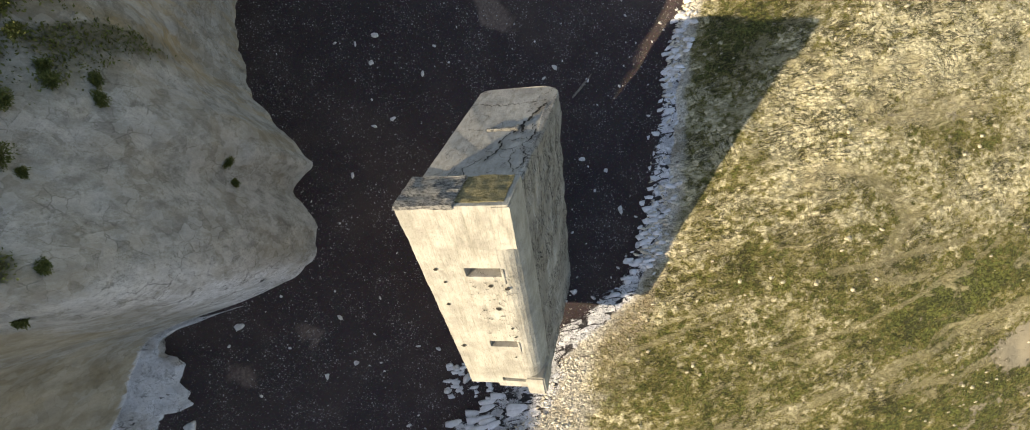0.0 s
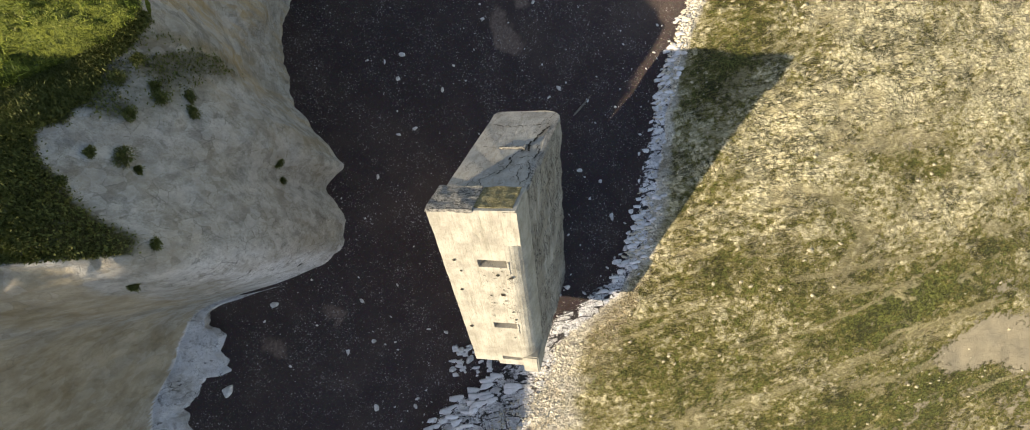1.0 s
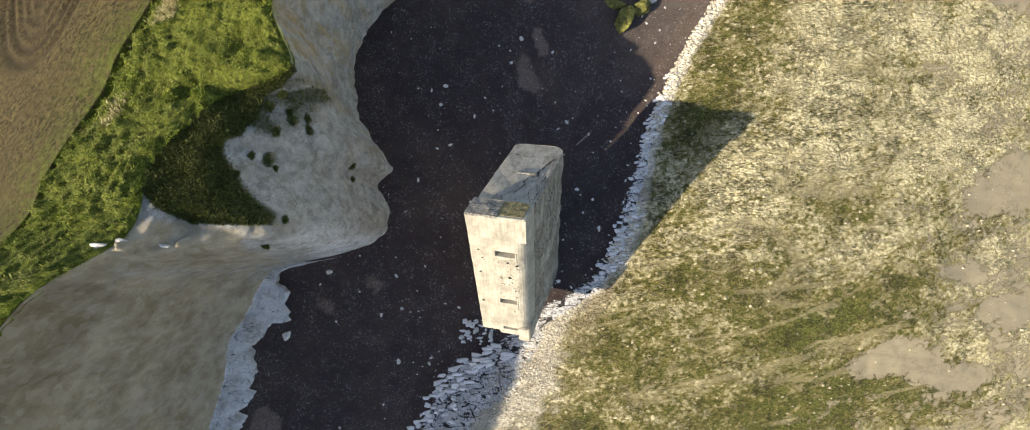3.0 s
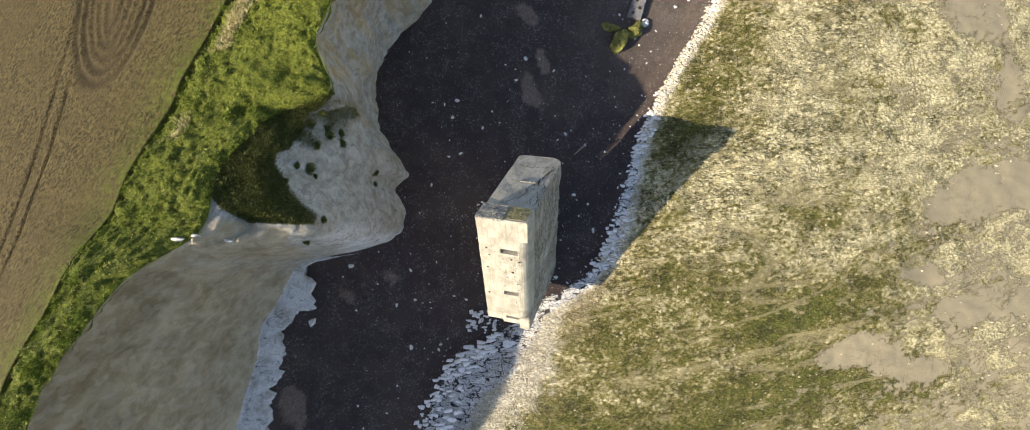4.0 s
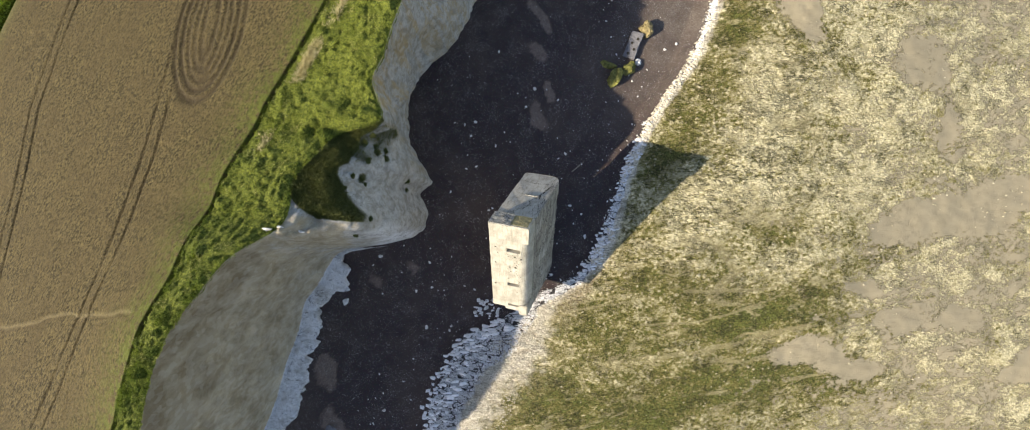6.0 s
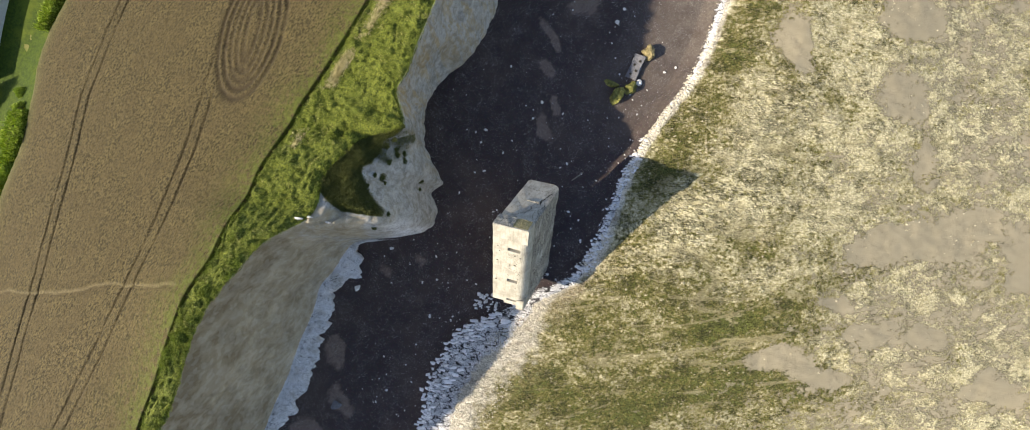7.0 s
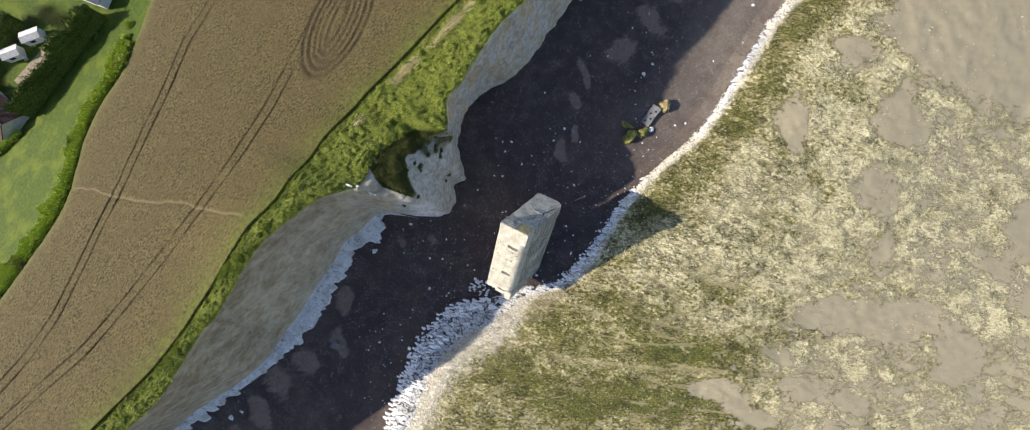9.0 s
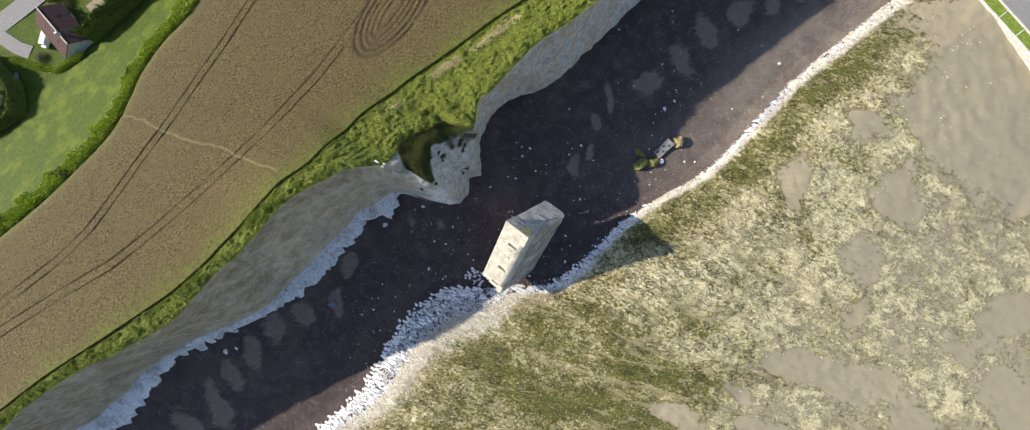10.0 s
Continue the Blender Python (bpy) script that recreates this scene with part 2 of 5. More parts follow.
def mat_chalk():
    n = Nodes("chalk_cliff", 0.95)
    down = n.turn(0, 1, 1, 0.8)
    mid = n.noise(0.8, 8, 0.78, down)
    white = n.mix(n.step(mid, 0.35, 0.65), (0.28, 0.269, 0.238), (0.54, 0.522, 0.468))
    # Flat shelf whiter than the face; its skylight is partly painted in.
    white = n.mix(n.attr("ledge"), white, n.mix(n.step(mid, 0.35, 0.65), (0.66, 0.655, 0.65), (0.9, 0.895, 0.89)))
    ochre = n.mix(n.noise(0.9, 5), (0.34, 0.22, 0.075), (0.56, 0.45, 0.26))
    soil = n.mix(n.step(n.noise(0.45, 8, 0.72, down, 0.4), 0.38, 0.62), (0.285, 0.236, 0.15), (0.525, 0.457, 0.33))
    stain = n.math("ADD", n.attr("soil"), n.math("MULTIPLY", n.math("SUBTRACT", n.noise(0.22, 6, 0.68), 0.5), 1.0))
    c = n.mix(n.step(stain, 0.3, 0.75), white, soil)
    c = n.mix(n.step(stain, 0.95, 1.25), c, (0.18, 0.14, 0.085))
    c = n.mix(n.math("MULTIPLY", n.attr("ochre"), n.step(n.noise(0.4, 6, 0.7, n.turn(0, 1, 1, 0.2)), 0.44, 0.6)), c, ochre)
    crack = n.step(n.noise(0.9, 8, 0.75, n.turn(0, 1, 1, 0.8), 0.3), 0.36, 0.44)
    c = n.mix(n.math("MULTIPLY", n.math("SUBTRACT", 1.0, crack), 0.55), c, (0.19, 0.175, 0.14))
    c = n.mix(n.math("MULTIPLY", n.step(n.noise(1.6, 8, 0.82, down, 0.6), 0.5, 0.62), 0.35), c, (0.25, 0.24, 0.2))
    c = n.mix(n.math("MULTIPLY", n.step(n.noise(4.5, 5, 0.8, down), 0.57, 0.64), 0.6), c, (0.2, 0.19, 0.16))
    for sc, wd in ((0.5, 0.006), (1.3, 0.009)):
        seam = n.math("ABSOLUTE", n.math("SUBTRACT", n.noise(sc, 5, 0.62, n.turn(8, 0.8, 1.0, 0.8), 1.0), 0.5))
        c = n.mix(n.math("MULTIPLY", n.step(seam, wd, wd * 0.3), n.step(n.noise(0.2, 3), 0.4, 0.6, 0.1, 0.6)), c, (0.16, 0.15, 0.12))
    c = n.mix(n.math("MULTIPLY", n.step(n.noise(0.28, 6, 0.7, down), 0.46, 0.64), 0.55), c, (0.26, 0.225, 0.16))
    block = n.warp(n.turn(4, 1.0, 0.8, 0.8), 0.5, 1.2)
    c = n.mix(n.math("MULTIPLY", n.step(n.cells(1.5, block, out="Color"), 0.35, 0.75), 0.22), c, (0.75, 0.73, 0.68))
    split = n.step(n.cells(1.5, block, "DISTANCE_TO_EDGE"), 0.05, 0.015)
    c = n.mix(n.math("MULTIPLY", split, n.step(n.noise(0.7, 5, 0.7, down), 0.5, 0.62, 0.0, 0.55)), c, (0.15, 0.14, 0.115))
    calm = n.math("MULTIPLY", n.step(stain, 0.3, 0.7), n.math("SUBTRACT", 1.0, n.attr("ledge")))
    c = n.mix(n.math("MULTIPLY", calm, 0.5), c, n.mix(n.step(n.noise(0.2, 8, 0.72), 0.38, 0.62), (0.255, 0.202, 0.12), (0.525, 0.457, 0.33)))
    c = n.mix(n.math("MULTIPLY", n.attr("moss"), n.step(n.noise(1.2, 5, 0.7), 0.3, 0.45, 0.6, 1.0)), c, n.mix(n.noise(1.5, 5, 0.7), (0.05, 0.05, 0.018), (0.10, 0.095, 0.035)))
    co = n.warp(n.turn(15, 0.4, 1.2, 0.5), 1.2, 0.6)
    joint = n.step(n.cells(1.0, co, "DISTANCE_TO_EDGE"), 0.05, 0.01)
    c = n.mix(n.math("MULTIPLY", joint, n.math("MULTIPLY", n.attr("ledge"), n.step(n.noise(0.5, 4), 0.5, 0.62, 0.04, 0.7))), c, (0.09, 0.085, 0.075))
    c = n.mix(n.math("MULTIPLY", n.attr("ledge"), n.step(n.noise(0.9, 6, 0.75, n.turn(15, 0.6, 1.2)), 0.40, 0.34)), c, (0.1, 0.095, 0.09))
    return n.done(c, n.math("ADD", mid, n.math("MULTIPLY", n.noise(2.5, 6, 0.75, down), 0.45)), 0.5, 0.45)


def mat_concrete(name, low, high, stain, stain_amount=0.5, joints=True, flank=False):
    """Board-marked concrete, by the block's own axes (down, across, deep)."""
    n = Nodes(name, 0.9)
    at = n.nt.nodes.new("ShaderNodeAttribute")
    at.attribute_name = "local"
    co = at.outputs["Vector"]
    run = n.nt.nodes.new("ShaderNodeMapping")
    run.inputs["Scale"].default_value = (0.1, 1.6, 0.5)
    n.put(run.inputs["Vector"], co)
    a, b = n.noise(0.4, 6, 0.68, co), n.noise(1.3, 6, 0.7, run.outputs[0])
    c = n.mix(n.step(a, 0.3, 0.7), low, high)
    c = n.mix(n.math("MULTIPLY", n.step(b, 0.47, 0.68), stain_amount), c, stain)
    c = n.mix(n.math("MULTIPLY", n.step(n.noise(6, 6, 0.75, co), 0.54, 0.66), 0.45), c, (0.16, 0.145, 0.11))
    c = n.mix(n.math("MULTIPLY", n.step(n.noise(0.25, 5, 0.65, co), 0.52, 0.66), 0.45), c, high)
    board = n.nt.nodes.new("ShaderNodeMapping")
    board.inputs["Scale"].default_value = (0.12, 3.2, 2.2)
    n.put(board.inputs["Vector"], co)
    mark = n.step(n.math("ABSOLUTE", n.math("SUBTRACT", n.noise(1.0, 3, 0.6, board.outputs[0], 0.3), 0.5)), 0.02, 0.006)
    c = n.mix(n.math("MULTIPLY", mark, n.step(n.noise(0.3, 4, 0.6, co), 0.42, 0.62, 0.05, 0.4)), c, stain)
    if flank:
        v = n.nt.nodes.new("ShaderNodeSeparateXYZ")
        n.put(v.inputs[0], co)
        spoiled = n.math("MULTIPLY", n.step(v.outputs[1], 5.95, 6.12), n.step(n.noise(0.55, 7, 0.75, run.outputs[0], 0.5), 0.33, 0.52))
        c = n.mix(n.math("MULTIPLY", spoiled, 0.5), c, n.mix(n.noise(1.5, 6, 0.75, co), (0.05, 0.043, 0.03), (0.27, 0.235, 0.165)))
        rift = n.nt.nodes.new("ShaderNodeMapping")
        rift.inputs["Scale"].default_value = (0.55, 2.0, 2.6)
        n.put(rift.inputs["Vector"], co)
        craze = n.step(n.math("ABSOLUTE", n.math("SUBTRACT", n.noise(0.9, 5, 0.7, rift.outputs[0], 0.8), 0.5)), 0.035, 0.012)
        craze = n.math("MULTIPLY", craze, n.math("MULTIPLY", n.step(v.outputs[1], 5.2, 5.9), n.step(n.noise(0.35, 4, 0.6, co), 0.38, 0.55)))
        c = n.mix(n.math("MULTIPLY", craze, 0.85), c, (0.03, 0.027, 0.02))
    if joints:
        line = n.step(n.math("ABSOLUTE", n.math("SUBTRACT", n.noise(0.4, 3, 0.55, co, 0.4), 0.44)), 0.006, 0.002)
        c = n.mix(n.math("MULTIPLY", line, 0.6), c, (0.10, 0.09, 0.075))
    return n.done(c, n.math("ADD", n.noise(3, 7, 0.75, co), b), 0.5, 0.12)


def mat_two(name, a, b, scale, c=None, bump=0.3, dist=0.05, rough=0.9, stretch=None):
    n = Nodes(name, rough)
    co = n.turn(*stretch) if stretch else None
    f = n.noise(scale, 6, 0.68, co)
    col = n.mix(n.step(f, 0.3, 0.7), a, b)
    if c:
        col = n.mix(n.math("MULTIPLY", n.step(n.noise(scale * 0.13, 5, 0.6), 0.45, 0.68), 0.8), col, c)
    return n.done(col, n.noise(scale * 2.5, 5, 0.7), bump, dist)


def mat_pitted(name, a, b):
    """Eroded concrete: pale crust broken by dark pits, in streaks."""
    n = Nodes(name, 0.95)
    f = n.noise(7.0, 8, 0.85, n.turn(-8, 0.45, 1.6, 1.0), 0.4)
    col = n.mix(n.step(f, 0.42, 0.56), a, b)
    col = n.mix(n.math("MULTIPLY", n.step(n.noise(0.9, 5, 0.7), 0.45, 0.65), 0.5), col, b)
    return n.done(col, f, 1.0, 0.25)


def mat_wheat():
    """Ripe ears, paler where trodden flat, bare earth in the wheel ruts."""
    n = Nodes("ripe_wheat", 0.9)
    f = n.noise(2.6, 7, 0.75, n.turn(70, 0.7, 1.0), 0.4)
    c = n.mix(n.step(f, 0.42, 0.58), (0.038, 0.030, 0.0108), (0.166, 0.130, 0.052))
    c = n.mix(n.math("MULTIPLY", n.step(n.noise(0.16, 6, 0.65), 0.42, 0.62), 0.5), c, (0.098, 0.074, 0.031))
    c = n.mix(n.math("MULTIPLY", n.step(n.noise(0.5, 5, 0.7, n.turn(72, 0.12, 1.0)), 0.5, 0.66), 0.4), c, (0.1, 0.075, 0.03))
    c = n.mix(n.math("MULTIPLY", n.step(n.noise(5.5, 4, 0.8), 0.49, 0.41), 0.5), c, (0.036, 0.028, 0.010))
    c = n.mix(n.math("MULTIPLY", n.attr("rut"), 0.9), c, (0.055, 0.04, 0.02))
    c = n.mix(n.math("MULTIPLY", n.attr("trod"), 0.48), c, (0.26, 0.215, 0.12))
    c = n.mix(n.math("MULTIPLY", n.attr("weedy"), n.step(n.noise(0.9, 6, 0.7), 0.36, 0.58)), c, n.mix(f, (0.045, 0.068, 0.007), (0.17, 0.205, 0.03)))
    c = n.mix(n.math("MULTIPLY", n.attr("margin"), 0.8), c, (0.165, 0.165, 0.06))
    return n.done(c, f, 1.0, 0.5)


def mat_leaf(name, a, b, dry=None, spread=0.05):
    n = Nodes(name, 0.7)
    col = n.mix(n.island(), a, b)
    if dry:
        col = n.mix(n.math("MULTIPLY", n.step(n.noise(spread, 4, 0.65), 0.5, 0.68), n.island()), col, dry)
    return n.done(col)


foreshore_m, chalk_m = mat_foreshore(), mat_chalk()
concrete_m = mat_concrete("old_concrete", (0.31, 0.295, 0.245), (0.53, 0.51, 0.43), (0.21, 0.195, 0.14), 0.45, False)
side_m = mat_concrete("weathered_concrete", (0.33, 0.315, 0.275), (0.54, 0.52, 0.455), (0.22, 0.205, 0.155), 0.5, True, True)
worn_m = mat_pitted("worn_dark_concrete", (0.07, 0.07, 0.066), (0.5, 0.485, 0.43))
lichen_m = mat_pitted("lichened_concrete", (0.17, 0.15, 0.065), (0.37, 0.335, 0.19))
# Near black, for the shade in cracks and holes; also wheels and keel.
dark_m = mat_two("dark_hollow", (0.02, 0.018, 0.014), (0.045, 0.04, 0.032), 3.0)
turf_m = mat_two("rough_turf", (0.06, 0.085, 0.012), (0.16, 0.19, 0.03), 0.9, (0.2, 0.18, 0.06), 0.8, 0.3)
wheat_m = mat_wheat()
meadow_m = mat_two("mown_grass", (0.027, 0.05, 0.003), (0.062, 0.098, 0.005), 1.4, (0.095, 0.124, 0.007), 0.5, 0.15)
soil_m = mat_two("bare_soil", (0.2, 0.16, 0.1), (0.36, 0.3, 0.2), 1.5)
tangle_m = mat_two("tangled_herbage", (0.03, 0.05, 0.006), (0.26, 0.30, 0.045), 3.0, (0.12, 0.15, 0.02), 1.0, 0.4)
blade_m = mat_leaf("grass_blades", (0.095, 0.145, 0.015), (0.35, 0.40, 0.06), (0.52, 0.47, 0.2), 0.4)
straw_m = mat_leaf("dry_straw", (0.36, 0.32, 0.15), (0.62, 0.56, 0.32))
shrub_m = mat_leaf("shrub_leaves", (0.085, 0.1, 0.025), (0.17, 0.185, 0.055))


# ---- plan ----
def curve_of(points, k=1.0):
    """x as a smooth function of y along a line of plan points."""
    p = k * np.array(sorted(points, key=lambda q: q[1]), float)
    y, x = p[:, 1], p[:, 0]
    m = np.gradient(x, y)

    def at(v):
        v = np.asarray(v, float)
        i = np.clip(np.searchsorted(y, v) - 1, 0, len(y) - 2)
        h = y[i + 1] - y[i]
        t = np.clip((v - y[i]) / h, 0, 1)
        return ((1 + 2 * t) * (1 - t) ** 2 * x[i] + t * (1 - t) ** 2 * h * m[i] + t * t * (3 - 2 * t) * x[i + 1] + t * t * (t - 1) * h * m[i + 1])

    return at


cliff_top = curve_of([(-480, -900), (-110, -185), (-68.2, -115), (-64.3, -104.3), (-60.1, -87.8), (-57.4, -80.9), (-54.3, -73.5), (-51.4, -68.2), (-48.9, -63.2), (-46.9, -58.5), (-45.5, -54), (-45.3, -48.8), (-45.2, -42.4), (-44, -36.6),
                      (-43.2, -30.4), (-42.7, -24.9), (-41.6, -20.1), (-39.4, -15), (-37, -9.8), (-32.7, -4.6), (-32.6, -1.8), (-33.6, 1.5), (-32.2, 6), (-30.2, 10), (-25.4, 12.7), (-26.2, 16.4), (-27.2, 18.6),
                      (-26.4, 22.3), (-26.3, 26.2), (-25.9, 30.3), (-25.3, 37.2), (-23.2, 43.8), (-21, 54), (-18.5, 66), (-8, 112), (60, 330), (280, 900)])
cliff_foot = curve_of([(-470, -902), (-100, -194), (-60, -120), (-54.5, -103), (-54.4, -90), (-53, -80), (-49, -71), (-43, -61), (-39, -51), (-37.2, -43), (-37.4, -37), (-36.6, -30), (-36.2, -25), (-36.8, -21),
                       (-33.8, -16), (-33.6, -12.6), (-32.4, -8.8), (-26.8, -6.4), (-21.4, -3), (-20.0, 0), (-20.5, 2.4), (-22.2, 4.8), (-21.3, 7.2), (-21.7, 9.6), (-24.6, 12.2), (-26.8, 14.8),
                       (-27.4, 17), (-27.9, 19), (-28.3, 24), (-27.2, 28.6), (-23.0, 34.5), (-20.8, 39.6), (-19.2, 50), (-16.5, 71), (-6, 110), (63, 332), (284, 902)])
field_edge = curve_of([(-490, -880), (-116, -186), (-72.1, -109.2), (-65.4, -94.9), (-63.5, -89.4), (-61.3, -83.1), (-57.8, -74.1), (-54.6, -65.5), (-52.5, -59.1), (-50.2, -51.7), (-48.8, -43.9), (-48.2, -37.4), (-47.4, -32), (-46.7, -26.3), (-46.1, -20.5),
                       (-44.5, -13.7), (-45, -8.8), (-45.5, -0.4), (-43.8, 10), (-41.8, 18), (-39.5, 26.5), (-37.4, 35.6), (-33, 50), (-17, 117), (50, 335), (260, 905)])
hedge_line = curve_of([(-525, -860), (-205, -238), (-117, -106.1), (-104.3, -76.4), (-102.3, -64.6), (-101.8, -55.6), (-101.6, -48.8), (-102.2, -41.9), (-105.7, -34.6), (-109.7, -27.9), (-112.5, -17.6), (-112.8, -7.8), (-116, 3), (-119.4, 13), (-119.4, 24), (-117, 46), (-100, 124), (-37.4, 335), (162.6, 905)])
brink_height = curve_of([(18, -900), (19, -200), (21, -118), (22.5, -104), (26, -91), (28.8, -78), (29.9, -65), (29.7, -50), (29.8, -35), (31.2, -27), (32.0, -20), (31.4, -13), (30.2, -8), (27.4, -4), (26.8, 0), (26.0, 3), (24.6, 7), (23.8, 12), (23.6, 17), (23.6, 22), (23.4, 32), (22.8, 42), (22, 60), (21, 110), (20, 330), (20, 900)])
coast = curve_of([(-480, -900), (-110, -185), (-64, -105), (-47, -55), (-43, -25), (-37, -5), (-30.5, 15), (-25.5, 35), (-18, 66), (-8, 112), (60, 330), (280, 900)])
back_height = curve_of([(18, -900), (22, -200), (26, -110), (29, -60), (28.4, -30), (26.4, 0), (24, 30), (22.4, 60), (21, 110), (20, 330), (20, 900)])
shore_pts = [(-400, -900), (-60, -190), (-12.7, -73.5), (-9.6, -58), (-10.6, -50), (-12.4, -42), (-12.6, -37), (-11.8, -32), (-10.2, -26.6), (-8.2, -21.6), (-2.4, -18), (-0.4, -15.7), (2.1, -13), (4.6, -10), (8.5, -7.7), (11.8, -5.3), (14.3, -0.4), (15.3, 5.2), (15.9, 10.2),
             (16.9, 16.5), (18.2, 23), (20.5, 30.4), (23.4, 37.8), (26.2, 44), (27.7, 50.5), (28.8, 57), (29.7, 69), (31.3, 84.5), (34.7, 98), (40.6, 122), (60, 180), (300, 900)]
belt_width = curve_of([(7, -900), (7, -66), (9, -54), (11, -43), (12.5, -33), (11.5, -25), (7.4, -17), (3.8, -11), (2.4, -6), (2.9, 0), (2.6, 10), (1.9, 23), (1.8, 34), (2.2, 48), (2.7, 68), (3.1, 100), (5, 900)])


def beach_z(x, y):
    """A shingle slope down to a nearly level rock platform, which dips out to sea."""
    x, y = np.asarray(x, float), np.asarray(y, float)
    sp = np.array(shore_pts)
    s = (x - np.interp(y, sp[:, 1], sp[:, 0])) * 0.9
    return np.interp(s, [-60, -40, -22, -12, -3, 2, 8, 18, 40, 65, 110], [2.6, 2.0, -1.2, -3.4, -3.9, -2.6, -1.4, -1.0, -3.6, -7.6, -13]) - 0.0003 * np.minimum(y * y, 130.0**2)


def ease(v, a, b):
    t = np.clip((np.asarray(v, float) - a) / (b - a), 0, 1)
    return t * t * (3 - 2 * t)


def land_z(x, y):
    """The land falls away inland from the cliff's brink."""
    x, y = np.asarray(x, float), np.asarray(y, float)
    inland, deep = np.clip(cliff_top(y) - x, -5, 95), np.clip(coast(y) - x, -6, 95)
    sag = 2.0 * np.exp(-(((y - 12.5) / 4) ** 4)) * np.clip(1 - inland / 8, 0, 1)  # the rim sags beside the hollow
    k = ease(inland, 2, 26)
    return brink_height(y) * (1 - k) + back_height(y) * k - sag - (0.30 + 0.08 * ease(-y, -30, 40)) * deep


def fbm(x, y, scale, octaves=4, seed=0):
    """Smooth value noise on arrays, about -1 to 1."""
    rng = np.random.RandomState(seed)
    out, amp = np.zeros(np.broadcast(x, y).shape), 1.0
    for o in range(octaves):
        g = rng.rand(256, 256) * 2 - 1
        u, v = np.asarray(x) / scale + 37.7, np.asarray(y) / scale + 11.3
        i, j = np.floor(u).astype(int), np.floor(v).astype(int)
        a, b = u - i, v - j
        a, b = a * a * (3 - 2 * a), b * b * (3 - 2 * b)
        q = lambda p, r: g[p % 256, r % 256]
        out += amp * ((q(i, j) * (1 - a) + q(i + 1, j) * a) * (1 - b) + (q(i, j + 1) * (1 - a) + q(i + 1, j + 1) * a) * b)
        amp, scale = amp * 0.5, scale * 0.5
    return out / 1.6


def signed_distance(x, y, pts):
    """Distance to a plan line; positive to the right of its way."""
    best, sign = np.full(x.shape, 1e9), np.ones(x.shape)
    for (ax, ay), (bx, by) in zip(pts, pts[1:]):
        dx, dy = bx - ax, by - ay
        t = np.clip(((x - ax) * dx + (y - ay) * dy) / (dx * dx + dy * dy), 0, 1)
        ex, ey = x - ax - t * dx, y - ay - t * dy
        d = np.hypot(ex, ey)
        near = d < best
        best = np.where(near, d, best)
        sign = np.where(near, np.where(dy * ex - dx * ey > 0, 1.0, -1.0), sign)
    return best * sign


def grid_mesh(name, X, Y, Z, material, smooth=True, **attrs):
    """A sheet from arrays of places; attrs are one number a point."""
    r, c = X.shape
    me = bpy.data.meshes.new(name)
    k = np.arange(r * c).reshape(r, c)
    quads = np.stack([k[:-1, :-1], k[:-1, 1:], k[1:, 1:], k[1:, :-1]], -1).reshape(-1, 4)
    me.vertices.add(r * c), me.loops.add(quads.size), me.polygons.add(len(quads))
    me.vertices.foreach_set("co", np.stack([X, Y, Z], -1).astype(np.float32).ravel())
    me.loops.foreach_set("vertex_index", quads.astype(np.int32).ravel())
    me.polygons.foreach_set("loop_start", np.arange(0, quads.size, 4, dtype=np.int32))
    me.polygons.foreach_set("use_smooth", np.full(len(quads), smooth))
    me.update(calc_edges=True)
    for key, v in attrs.items():
        me.attributes.new(key, "FLOAT", "POINT").data.foreach_set("value", np.asarray(v, np.float32).ravel())
    me.materials.append(material)
    return new(name, me)


def steps(lo, hi, fine, far_lo, far_hi, grow=1.35):
    """Even steps between lo and hi, then ever wider ones to the far ends."""
    mid = list(np.arange(lo, hi + fine / 2, fine))
    a, b, s = [], [], fine
    while not a or a[-1] > far_lo:
        s *= grow
        a.append((a[-1] if a else lo) - s)
    s = fine
    while not b or b[-1] < far_hi:
        s *= grow
        b.append((b[-1] if b else hi) + s)
    return np.array(a[::-1] + mid + b)


# ---- foreshore ----
xs = np.concatenate([steps(-62, 8, 0.7, -2000, 8, 1.35)[:-1], np.arange(8, 66, 0.36), steps(66, 112, 0.7, 66, 2500)[1:]])
ys = np.concatenate([steps(-118, -42, 0.7, -2500, -42)[:-1], np.arange(-42, 62, 0.36), steps(62, 150, 0.7, 62, 2500)[1:]])
xs, ys = np.unique(np.round(xs, 3)), np.unique(np.round(ys, 3))
X, Y = np.meshgrid(xs, ys)
shore = signed_distance(X, Y, shore_pts)
band = shore / belt_width(np.clip(Y, -800, 800))
reefy = np.clip(shore / 4, 0, 1)


XW, YW = X + 7 * fbm(X, Y, 18, 5, 91), Y + 5 * fbm(X, Y, 18, 5, 92)


